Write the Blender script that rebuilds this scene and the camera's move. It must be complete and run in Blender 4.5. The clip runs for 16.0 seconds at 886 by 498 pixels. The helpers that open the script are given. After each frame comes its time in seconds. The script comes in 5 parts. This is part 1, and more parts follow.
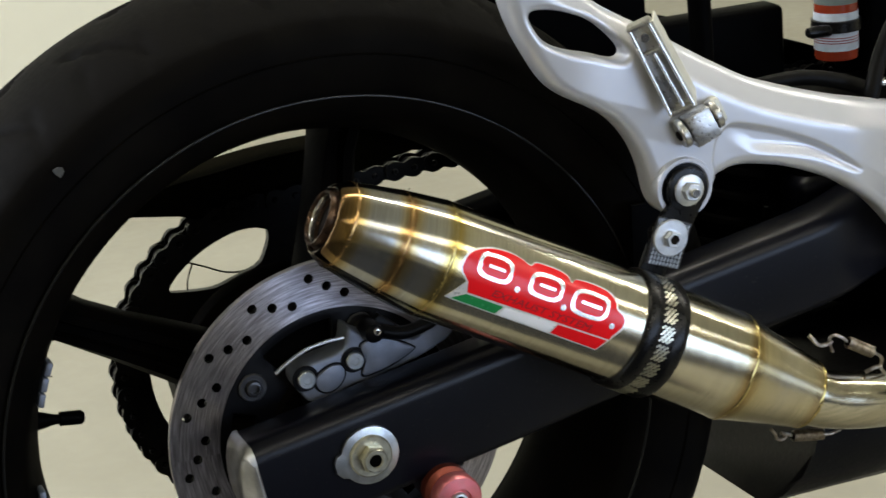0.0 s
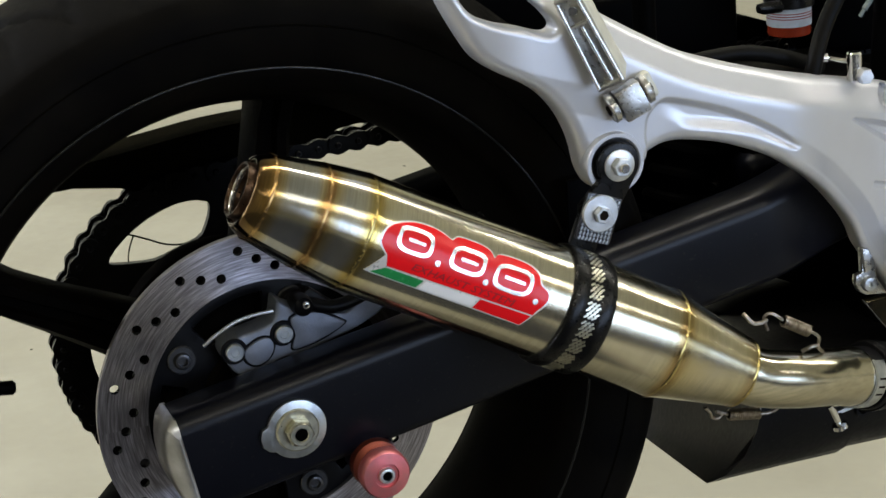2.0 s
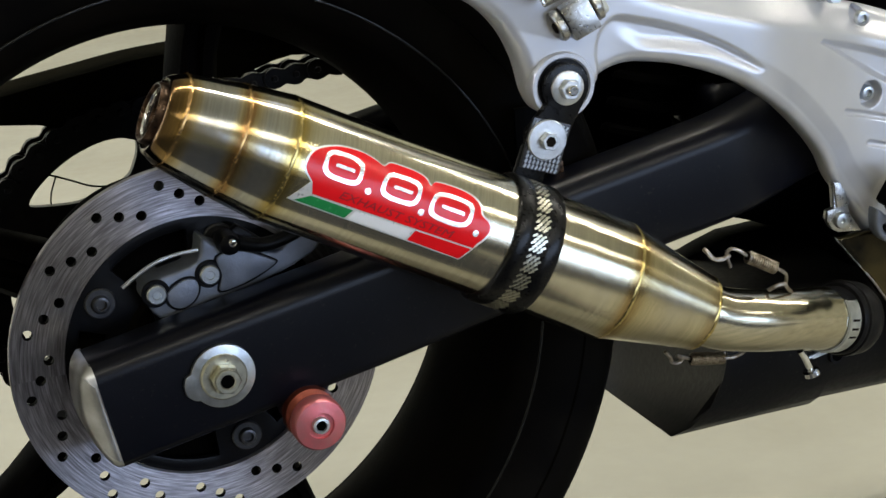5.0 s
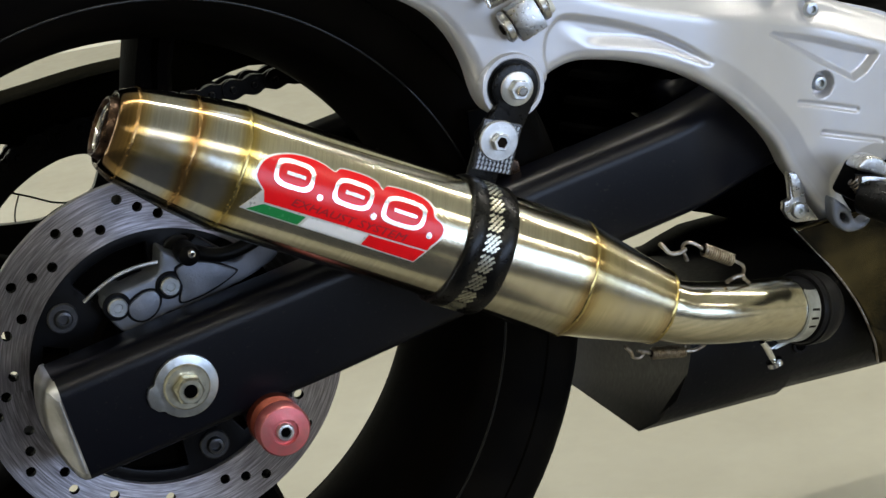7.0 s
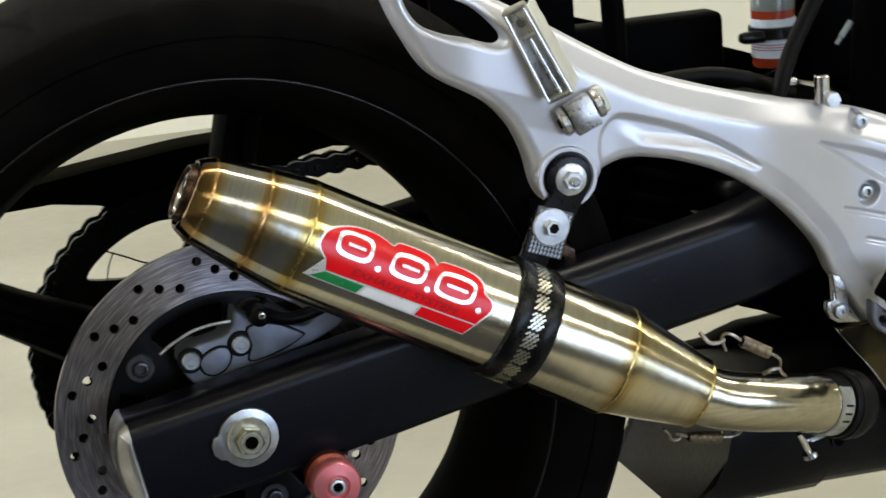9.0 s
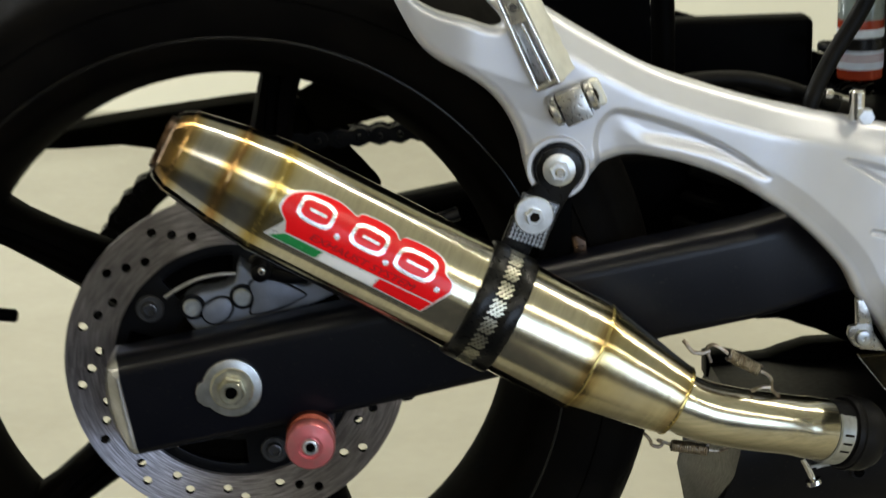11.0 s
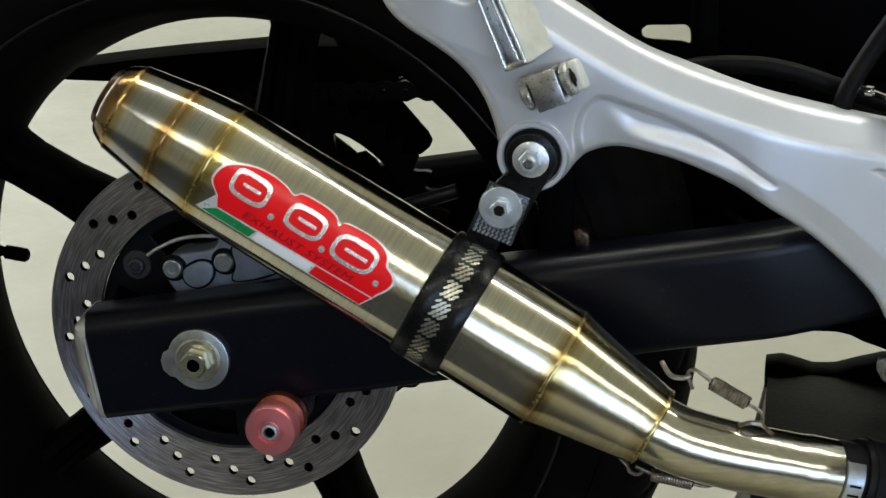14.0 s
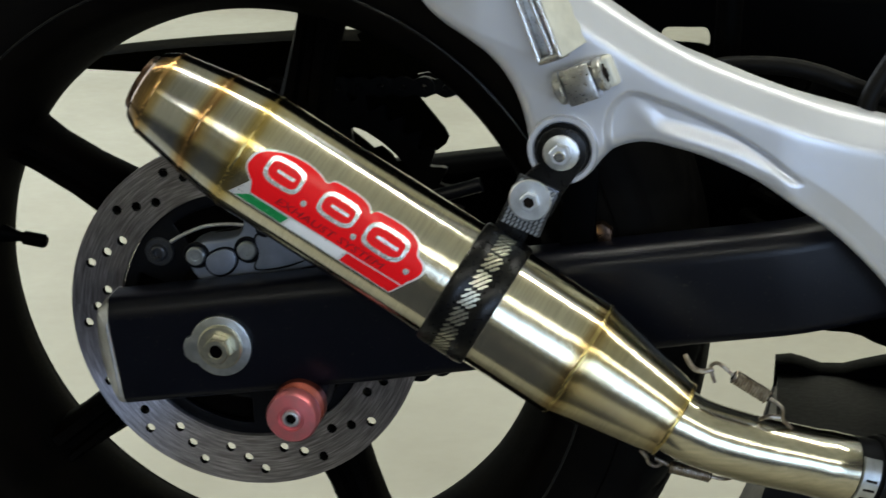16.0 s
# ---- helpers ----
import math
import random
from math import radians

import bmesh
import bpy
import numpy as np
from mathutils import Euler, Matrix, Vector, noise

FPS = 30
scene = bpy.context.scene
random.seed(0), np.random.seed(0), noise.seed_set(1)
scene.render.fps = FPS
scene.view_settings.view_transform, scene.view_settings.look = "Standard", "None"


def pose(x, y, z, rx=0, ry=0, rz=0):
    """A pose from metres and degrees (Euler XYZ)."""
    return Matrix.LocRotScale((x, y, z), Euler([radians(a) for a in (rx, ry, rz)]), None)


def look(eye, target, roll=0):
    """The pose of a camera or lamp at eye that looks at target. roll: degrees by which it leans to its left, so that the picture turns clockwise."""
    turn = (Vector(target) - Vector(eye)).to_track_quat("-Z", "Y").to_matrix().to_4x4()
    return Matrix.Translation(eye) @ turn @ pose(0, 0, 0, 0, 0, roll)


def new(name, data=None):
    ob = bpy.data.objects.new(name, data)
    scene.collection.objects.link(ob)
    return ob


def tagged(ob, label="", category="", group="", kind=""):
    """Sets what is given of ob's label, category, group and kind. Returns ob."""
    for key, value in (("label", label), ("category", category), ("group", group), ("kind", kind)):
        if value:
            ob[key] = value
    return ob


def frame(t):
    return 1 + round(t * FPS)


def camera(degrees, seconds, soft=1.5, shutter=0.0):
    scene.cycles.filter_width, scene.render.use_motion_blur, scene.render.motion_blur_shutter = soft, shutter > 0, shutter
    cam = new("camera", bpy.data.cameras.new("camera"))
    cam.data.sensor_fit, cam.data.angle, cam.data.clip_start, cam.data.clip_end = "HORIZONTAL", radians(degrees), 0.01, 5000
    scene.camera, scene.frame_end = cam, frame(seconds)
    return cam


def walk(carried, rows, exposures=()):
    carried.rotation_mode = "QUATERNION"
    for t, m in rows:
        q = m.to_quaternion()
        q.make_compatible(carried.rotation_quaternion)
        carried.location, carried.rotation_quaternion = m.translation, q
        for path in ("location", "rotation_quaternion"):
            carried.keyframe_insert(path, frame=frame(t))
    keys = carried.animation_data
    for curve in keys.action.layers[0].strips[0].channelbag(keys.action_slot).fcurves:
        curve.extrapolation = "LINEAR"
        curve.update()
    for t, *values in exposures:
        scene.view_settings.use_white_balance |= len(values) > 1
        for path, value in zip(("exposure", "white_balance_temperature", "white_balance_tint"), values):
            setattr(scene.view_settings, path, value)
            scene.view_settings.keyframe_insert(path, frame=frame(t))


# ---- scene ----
# World: x towards the motorcycle's front, y away from the camera, z up. The rear axle is at x = y = 0.
cam = camera(24.33, 16.0, soft=1.5, shutter=0.8)
walk(cam, [
    (0, look((-0.3849, -1.3307, 0.8564), (0.0148, -0.2597, 0.4913), -4.60)),
    (0.5, look((-0.3777, -1.3386, 0.8515), (0.0312, -0.2708, 0.4871), -4.51)),
    (1, look((-0.3533, -1.3487, 0.8501), (0.0598, -0.2834, 0.4833), -4.83)),
    (1.5, look((-0.3318, -1.3553, 0.8469), (0.0633, -0.2870, 0.4694), -5.06)),
    (2, look((-0.3107, -1.3516, 0.8439), (0.0619, -0.2740, 0.4699), -4.48)),
    (2.5, look((-0.2895, -1.3390, 0.8189), (0.0745, -0.2609, 0.4379), -3.99)),
    (3, look((-0.2822, -1.3125, 0.7972), (0.0853, -0.2291, 0.4352), -4.87)),
    (3.5, look((-0.2760, -1.2905, 0.7768), (0.1027, -0.2132, 0.4081), -4.34)),
    (3.7, look((-0.2673, -1.2844, 0.7742), (0.1133, -0.2109, 0.3966), -4.21)),
    (5.8, look((-0.2439, -1.2956, 0.7718), (0.1177, -0.2143, 0.3976), -5.82)),
    (6, look((-0.2401, -1.2984, 0.7708), (0.1214, -0.2170, 0.3968), -6.13)),
    (6.5, look((-0.2262, -1.3090, 0.7720), (0.1402, -0.2293, 0.3976), -6.98)),
    (7, look((-0.2255, -1.3088, 0.7705), (0.1435, -0.2292, 0.3985), -7.00)),
    (7.5, look((-0.2276, -1.3016, 0.7735), (0.1416, -0.2230, 0.3992), -6.61)),
    (8, look((-0.2309, -1.3100, 0.7739), (0.1343, -0.2262, 0.4106), -7.30)),
    (8.5, look((-0.2281, -1.3515, 0.7903), (0.1191, -0.2534, 0.4531), -6.29)),
    (8.7, look((-0.2258, -1.3766, 0.7865), (0.1103, -0.2712, 0.4625), -5.56)),
    (10.8, look((0.0839, -1.5019, 0.7645), (0.1287, -0.3388, 0.4727), -1.73)),
    (11, look((0.1001, -1.4660, 0.7658), (0.1405, -0.3076, 0.4553), -1.58)),
    (11.5, look((0.1403, -1.3955, 0.7763), (0.1361, -0.2422, 0.4448), -0.55)),
    (12, look((0.2510, -1.3534, 0.7860), (0.1397, -0.2141, 0.4259), 0.40)),
    (12.5, look((0.3479, -1.3366, 0.7884), (0.1844, -0.2034, 0.4291), 0.31)),
    (13, look((0.3901, -1.3163, 0.7885), (0.1808, -0.1942, 0.4182), -0.95)),
    (13.5, look((0.3972, -1.3046, 0.7885), (0.1767, -0.1870, 0.4112), -1.29)),
    (14, look((0.3955, -1.2987, 0.7930), (0.1707, -0.1821, 0.4153), -0.76)),
    (14.5, look((0.3909, -1.2971, 0.7912), (0.1617, -0.1806, 0.4157), -0.18)),
    (15, look((0.3893, -1.2956, 0.7906), (0.1663, -0.1796, 0.4100), -0.15)),
    (15.5, look((0.3834, -1.3034, 0.7908), (0.1722, -0.1839, 0.4137), 0.30)),
    (16, look((0.3550, -1.3278, 0.7832), (0.1573, -0.2029, 0.4150), 0.91)),
], exposures=[(0.0, -0.44, 6270, 12), (3.5, -0.42, 6260, 12), (5.8, -0.35, 6230, 12), (8.7, -0.34, 6260, 12), (10.6, -0.40, 6550, 9), (11.6, -0.42, 6650, 8), (12.4, -0.53, 6020, 8), (16.0, -0.53, 6020, 8)])

# ---- world and light ----
world = bpy.data.worlds.new("world")
scene.world = world
world.use_nodes = True
wn = world.node_tree.nodes
sky = wn.new("ShaderNodeTexSky")
sky.sky_type, sky.sun_disc = "NISHITA", False
sky.sun_elevation, sky.sun_rotation = radians(35), radians(180)
wn["Background"].inputs["Strength"].default_value = 0.08
world.node_tree.links.new(sky.outputs[0], wn["Background"].inputs["Color"])


def area(name, at, aim, sx, sy, watts, color):
    data = bpy.data.lights.new(name, "AREA")
    data.shape, data.size, data.size_y, data.energy, data.color = "RECTANGLE", sx, sy, watts, color
    ob = new(name, data)
    ob.matrix_world = look(at, aim)
    return ob


WARM, COOL = (1.0, 0.955, 0.80), (0.54, 0.71, 1.0)
area("strip_light_lamp", (2.6, 0.45, 2.93), (2.6, 0.45, 0.0), 9.0, 0.06, 185, WARM)
for ty in (-3.40, -3.78):
    area("strip_light_lamp", (2.6, ty, 2.93), (2.6, ty, 0.0), 9.0, 0.10, 104, WARM)
area("shutter_daylight", (3.0, -4.36, 0.80), (2.6, 0.0, 0.5), 5.0, 1.35, 150, COOL)
# added lamp out of view; it whitens the floor at the left
area("left_floor_daylight", (-2.15, 1.1, 1.1), (-0.4, 1.0, 0.0), 1.5, 1.9, 130, (0.90, 0.95, 1.0))

# ---- materials ----


def mat(name, col, rough=0.5, metal=0.0, var=0.25, vscale=35.0, bump=0.1, bscale=400.0, col2=None, rvar=0.12, spec=0.5, coat=0.0, dust=None):
    """A plain surface with stains at one scale and grain at another."""
    m = bpy.data.materials.new(name)
    m.use_nodes = True
    nt = m.node_tree
    n, l = nt.nodes, nt.links
    b = n["Principled BSDF"]
    co = n.new("ShaderNodeTexCoord")
    big, fine, mix = n.new("ShaderNodeTexNoise"), n.new("ShaderNodeTexNoise"), n.new("ShaderNodeMix")
    big.inputs["Scale"].default_value, big.inputs["Detail"].default_value = vscale, 6
    fine.inputs["Scale"].default_value, fine.inputs["Detail"].default_value = bscale, 4
    for t in (big, fine):
        l.new(co.outputs["Object"], t.inputs["Vector"])
    mix.data_type = "RGBA"
    second = col2 or tuple(c * (1 - var) for c in col)
    mix.inputs["A"].default_value, mix.inputs["B"].default_value = (*col, 1), (*second, 1)
    ramp = n.new("ShaderNodeMapRange")
    ramp.inputs["From Min"].default_value, ramp.inputs["From Max"].default_value = 0.35, 0.7
    l.new(big.outputs["Fac"], ramp.inputs["Value"])
    l.new(ramp.outputs["Result"], mix.inputs["Factor"])
    l.new(mix.outputs["Result"], b.inputs["Base Color"])
    rr = n.new("ShaderNodeMapRange")
    rr.inputs["To Min"].default_value, rr.inputs["To Max"].default_value = max(0.02, rough - rvar), min(1, rough + rvar)
    l.new(fine.outputs["Fac"], rr.inputs["Value"])
    l.new(rr.outputs["Result"], b.inputs["Roughness"])
    if dust:
        sp, th, mx = n.new("ShaderNodeTexNoise"), n.new("ShaderNodeMapRange"), n.new("ShaderNodeMix")
        sp.inputs["Scale"].default_value, sp.inputs["Detail"].default_value = 420.0, 3
        l.new(co.outputs["Object"], sp.inputs["Vector"])
        th.inputs["From Min"].default_value, th.inputs["From Max"].default_value = 0.655, 0.72
        l.new(sp.outputs["Fac"], th.inputs["Value"])
        mx.data_type = "RGBA"
        mx.inputs["B"].default_value = (*dust, 1)
        l.new(th.outputs["Result"], mx.inputs["Factor"])
        l.new(mix.outputs["Result"], mx.inputs["A"])
        l.new(mx.outputs["Result"], b.inputs["Base Color"])
    b.inputs["Metallic"].default_value = metal
    b.inputs["Specular IOR Level"].default_value = spec
    b.inputs["Coat Weight"].default_value = coat
    if bump:
        bp = n.new("ShaderNodeBump")
        bp.inputs["Strength"].default_value, bp.inputs["Distance"].default_value = bump, 0.0006
        l.new(fine.outputs["Fac"], bp.inputs["Height"])
        l.new(bp.outputs["Normal"], b.inputs["Normal"])
    return m


def brushed(name, col, rough, tint=None, stretch=(900.0, 30.0, 30.0), aniso=0.6, axis="X"):
    """Brushed stainless steel, turned round the part's own x axis; tint: stops of heat colour and painted reflection
    along that axis.
    """
    m = mat(name, col, rough, 1.0, 0.10, 18.0, 0.0, 300.0, rvar=0.03)
    nt = m.node_tree
    n, l = nt.nodes, nt.links
    b = n["Principled BSDF"]
    co, mp, lines = n.new("ShaderNodeTexCoord"), n.new("ShaderNodeMapping"), n.new("ShaderNodeTexNoise")
    mp.inputs["Scale"].default_value = stretch
    lines.inputs["Scale"].default_value, lines.inputs["Detail"].default_value = 1.0, 5
    l.new(co.outputs["Object"], mp.inputs["Vector"])
    l.new(mp.outputs["Vector"], lines.inputs["Vector"])
    bp = n.new("ShaderNodeBump")
    bp.inputs["Strength"].default_value, bp.inputs["Distance"].default_value = 0.25, 0.0002
    l.new(lines.outputs["Fac"], bp.inputs["Height"])
    l.new(bp.outputs["Normal"], b.inputs["Normal"])
    base = b.inputs["Base Color"].links[0].from_socket
    shade, grain = n.new("ShaderNodeMapRange"), n.new("ShaderNodeMix")
    shade.inputs["From Min"].default_value, shade.inputs["From Max"].default_value = 0.35, 0.65
    shade.inputs["To Min"].default_value, shade.inputs["To Max"].default_value = 0.86, 1.08
    grain.data_type, grain.blend_type = "RGBA", "MULTIPLY"
    grain.inputs["Factor"].default_value = 1.0
    l.new(lines.outputs["Fac"], shade.inputs["Value"])
    l.new(base, grain.inputs["A"])
    l.new(shade.outputs["Result"], grain.inputs["B"])
    l.new(grain.outputs["Result"], b.inputs["Base Color"])
    tg = n.new("ShaderNodeTangent")
    tg.direction_type, tg.axis = "RADIAL", axis
    l.new(tg.outputs["Tangent"], b.inputs["Tangent"])
    b.inputs["Anisotropic"].default_value, b.inputs["Anisotropic Rotation"].default_value = aniso, 0.25
    if tint:
        sep, rng, ramp, mx = n.new("ShaderNodeSeparateXYZ"), n.new("ShaderNodeMapRange"), n.new("ShaderNodeValToRGB"), n.new("ShaderNodeMix")
        wob, add = n.new("ShaderNodeTexNoise"), n.new("ShaderNodeMath")
        wob.inputs["Scale"].default_value = 45
        l.new(co.outputs["Object"], wob.inputs["Vector"])
        l.new(co.outputs["Object"], sep.inputs["Vector"])
        add.operation, add.inputs[1].default_value = "MULTIPLY_ADD", 0.006
        l.new(wob.outputs["Fac"], add.inputs[0])
        l.new(sep.outputs["X"], add.inputs[2])
        lo, hi = tint[0][0], tint[-1][0]
        rng.inputs["From Min"].default_value, rng.inputs["From Max"].default_value = lo + 0.003, hi + 0.003
        l.new(add.outputs[0], rng.inputs["Value"])
        l.new(rng.outputs["Result"], ramp.inputs["Fac"])
        el = ramp.color_ramp.elements
        while len(el) < len(tint):
            el.new(0.5)
        for e, (s, c) in zip(el, tint):
            e.position, e.color = (s - lo) / (hi - lo), (*c, 1)
        old = b.inputs["Base Color"].links[0].from_socket
        mx.data_type, mx.blend_type = "RGBA", "MULTIPLY"
        mx.inputs["Factor"].default_value = 1.0
        l.new(old, mx.inputs["A"])
        l.new(ramp.outputs["Color"], mx.inputs["B"])
        l.new(mx.outputs["Result"], b.inputs["Base Color"])
    return m


W1 = (1, 1, 1)
# blue-grey stops between welds put the cones' cool reflection into the colour
M_can = brushed("brushed_stainless_can", (0.69, 0.645, 0.505), 0.18, [
    (-0.152, (0.09, 0.055, 0.035)), (-0.147, (0.13, 0.085, 0.045)), (-0.1425, (0.24, 0.16, 0.075)), (-0.1395, (0.37, 0.25, 0.11)), (-0.1368, (0.46, 0.34, 0.16)), (-0.1330, (0.56, 0.49, 0.36)), (-0.129, (0.60, 0.63, 0.74)), (-0.113, (0.60, 0.64, 0.77)),
    (-0.1088, (0.68, 0.58, 0.40)), (-0.1066, (0.48, 0.33, 0.17)), (-0.1042, (0.62, 0.36, 0.17)), (-0.1018, (0.46, 0.31, 0.15)), (-0.0996, (0.66, 0.56, 0.36)), (-0.093, (0.66, 0.69, 0.78)), (-0.083, (0.74, 0.75, 0.78)),
    (-0.0778, (0.66, 0.55, 0.28)), (-0.0745, (0.80, 0.62, 0.20)), (-0.0712, (0.72, 0.60, 0.30)), (-0.067, (0.94, 0.90, 0.74)), (-0.055, W1),
    (0.140, W1), (0.149, (0.95, 0.92, 0.82)), (0.1535, (0.70, 0.56, 0.34)), (0.1572, (0.42, 0.29, 0.15)), (0.161, (0.70, 0.58, 0.34)), (0.167, (0.95, 0.89, 0.70)), (0.190, (0.96, 0.95, 0.93)), (0.213, (0.94, 0.91, 0.80)), (0.2205, (0.72, 0.62, 0.44)), (0.226, (0.45, 0.36, 0.24))], aniso=0.92)
M_pipe = brushed("brushed_stainless_pipe", (0.60, 0.56, 0.43), 0.165, None, (25.0, 420.0, 420.0), 0.0)
M_weld = mat("weld_bead", (0.52, 0.33, 0.13), 0.24, 1.0, 0.4, 60, 0.1, 900, (0.34, 0.20, 0.08))
M_straw = mat("straw_weld_bead", (0.56, 0.45, 0.18), 0.24, 1.0, 0.3, 60, 0.1, 900, (0.40, 0.30, 0.11))
# soot in the outlet, and shade painted into sockets and slots
M_soot_shade = mat("soot_and_recess_shade", (0.010, 0.007, 0.005), 0.8, 0.1, 0.6, 120, 0.4, 700, (0.004, 0.003, 0.003), spec=0.1)
M_chrome = mat("polished_steel", (0.78, 0.77, 0.75), 0.16, 1.0, 0.25, 90, 0.1, 500)
M_zinc = mat("zinc_plated_steel", (0.58, 0.61, 0.63), 0.34, 1.0, 0.3, 140, 0.2, 700)
M_bright = mat("bright_zinc_washer", (0.74, 0.76, 0.78), 0.36, 0.88, 0.25, 140, 0.3, 700)
M_brass = mat("yellow_zinc_plated_nut", (0.62, 0.60, 0.48), 0.32, 1.0, 0.3, 160, 0.2, 700)
M_wire = mat("spring_wire", (0.38, 0.34, 0.29), 0.35, 1.0, 0.5, 300, 0.2, 800, (0.17, 0.13, 0.095))
M_alu = mat("silver_painted_casting", (0.61, 0.615, 0.65), 0.35, 0.50, 0.05, 30, 0.0, 1500, rvar=0.0, coat=0.12)
M_peg = mat("cast_aluminium_peg", (0.54, 0.54, 0.53), 0.30, 0.95, 0.35, 110, 0.35, 500, (0.36, 0.35, 0.33))
M_flange = mat("pale_worn_casting", (0.66, 0.65, 0.57), 0.5, 0.35, 0.2, 90, 0.3, 500)
M_cap = mat("aluminium_end_cap", (0.55, 0.55, 0.55), 0.36, 0.85, 0.35, 60, 0.2, 500, (0.34, 0.33, 0.31))
M_cal = mat("grey_cast_caliper", (0.20, 0.218, 0.265), 0.45, 0.5, 0.25, 70, 0.4, 700)
M_disc = brushed("worn_brake_steel", (0.58, 0.56, 0.615), 0.34, None, (30.0, 30.0, 30.0), 0.88, "Y")


def scored(m, centre_z):
    """Scoring in rings round the axle: bright and dark streaks that follow the rotor."""
    n, l = m.node_tree.nodes, m.node_tree.links
    b = n["Principled BSDF"]
    co, sep = n.new("ShaderNodeTexCoord"), n.new("ShaderNodeSeparateXYZ")
    l.new(co.outputs["Object"], sep.inputs["Vector"])

    def calc(op, a, c=None):
        node = n.new("ShaderNodeMath")
        node.operation = op
        for k, v in enumerate((a, c)):
            if isinstance(v, float):
                node.inputs[k].default_value = v
            elif v is not None:
                l.new(v, node.inputs[k])
        return node.outputs[0]

    z = calc("SUBTRACT", sep.outputs["Z"], centre_z)
    rad = calc("SQRT", calc("ADD", calc("MULTIPLY", sep.outputs["X"], sep.outputs["X"]), calc("MULTIPLY", z, z)))
    vec, tex, rng, mx = n.new("ShaderNodeCombineXYZ"), n.new("ShaderNodeTexNoise"), n.new("ShaderNodeMapRange"), n.new("ShaderNodeMix")
    l.new(calc("MULTIPLY", rad, 700.0), vec.inputs["X"])
    l.new(calc("MULTIPLY", calc("ARCTAN2", z, sep.outputs["X"]), 5.0), vec.inputs["Y"])
    l.new(vec.outputs["Vector"], tex.inputs["Vector"])
    tex.inputs["Scale"].default_value, tex.inputs["Detail"].default_value = 1.0, 5
    rng.inputs["From Min"].default_value, rng.inputs["From Max"].default_value = 0.36, 0.64
    rng.inputs["To Min"].default_value, rng.inputs["To Max"].default_value = 0.62, 1.22
    l.new(tex.outputs["Fac"], rng.inputs["Value"])
    old = b.inputs["Base Color"].links[0].from_socket
    mx.data_type, mx.blend_type = "RGBA", "MULTIPLY"
    mx.inputs["Factor"].default_value = 1.0
    l.new(old, mx.inputs["A"])
    l.new(rng.outputs["Result"], mx.inputs["B"])
    l.new(mx.outputs["Result"], b.inputs["Base Color"])


scored(M_disc, 0.315)
M_rubber = mat("tyre_rubber", (0.0024, 0.0021, 0.0020), 0.58, 0.0, 0.4, 25, 0.35, 260, (0.0046, 0.0040, 0.0033), spec=0.018)
M_black = mat("black_painted_steel", (0.0016, 0.0018, 0.0028), 0.36, 0.0, 0.3, 30, 0.15, 600, (0.003, 0.003, 0.004), spec=0.14)
M_rim = mat("satin_black_alloy", (0.0016, 0.0014, 0.0012), 0.66, 0.0, 0.4, 30, 0.2, 500, (0.0036, 0.0028, 0.0020), spec=0.01)
M_swing = mat("black_anodised_swingarm", (0.0010, 0.0013, 0.0036), 0.31, 0.0, 0.35, 26, 0.12, 700, (0.0022, 0.0024, 0.0050), spec=0.20, rvar=0.04, dust=(0.014, 0.013, 0.011))
# also holds the deep shade of far and inner parts, put into the colour
M_dark = mat("dark_plastic_and_shade", (0.0008, 0.0008, 0.0009), 0.45, 0.0, 0.4, 22, 0.2, 300, (0.0013, 0.0012, 0.0011), spec=0.012)
M_box = mat("dark_heat_shield", (0.0055, 0.0055, 0.0066), 0.42, 0.1, 0.5, 24, 0.3, 240, (0.0095, 0.0088, 0.0082), spec=0.09, dust=(0.024, 0.022, 0.018))
M_strap = mat("black_rubber_band", (0.0022, 0.0022, 0.0024), 0.30, 0.0, 0.4, 60, 0.15, 500, (0.005, 0.0045, 0.004), spec=0.22)
M_hose = mat("black_hose_rubber", (0.0018, 0.0017, 0.0017), 0.46, 0.0, 0.4, 60, 0.15, 500, (0.004, 0.0035, 0.003), spec=0.08)
M_spoke = mat("satin_black_spoke", (0.0009, 0.0008, 0.0007), 0.62, 0.0, 0.5, 40, 0.3, 400, (0.0020, 0.0015, 0.0011), spec=0.012)
M_tread = mat("dusty_worn_tread", (0.0036, 0.0032, 0.0030), 0.65, 0.0, 0.5, 18, 0.4, 200, (0.0035, 0.0032, 0.0028), spec=0.03)
M_mark = mat("faint_paint_mark", (0.05, 0.05, 0.045), 0.7, 0.0, 0.3, 200, 0.1, 500)
M_lip = mat("glossy_rim_edge", (0.004, 0.004, 0.004), 0.22, 0.0, 0.3, 60, 0.0, 500, spec=0.30, rvar=0.05)
M_chain = mat("oily_chain_steel", (0.006, 0.0055, 0.005), 0.38, 0.5, 0.5, 150, 0.3, 600, (0.0025, 0.0022, 0.002), spec=0.2)
M_guard = mat("brownish_black_guard", (0.0034, 0.0027, 0.0008), 0.75, 0.0, 0.4, 20, 0.2, 300, spec=0.01)
M_panel = mat("bronze_side_panel", (0.09, 0.070, 0.030), 0.18, 0.85, 0.6, 26, 0.1, 300, (0.012, 0.011, 0.008), spec=0.4)
M_clear = mat("milky_clear_plastic", (0.16, 0.19, 0.18), 0.15, 0.0, 0.3, 60, 0.0, 300)
M_pink = mat("pink_anodised_aluminium", (0.72, 0.185, 0.20), 0.36, 0.7, 0.22, 120, 0.2, 500, (0.58, 0.20, 0.20))
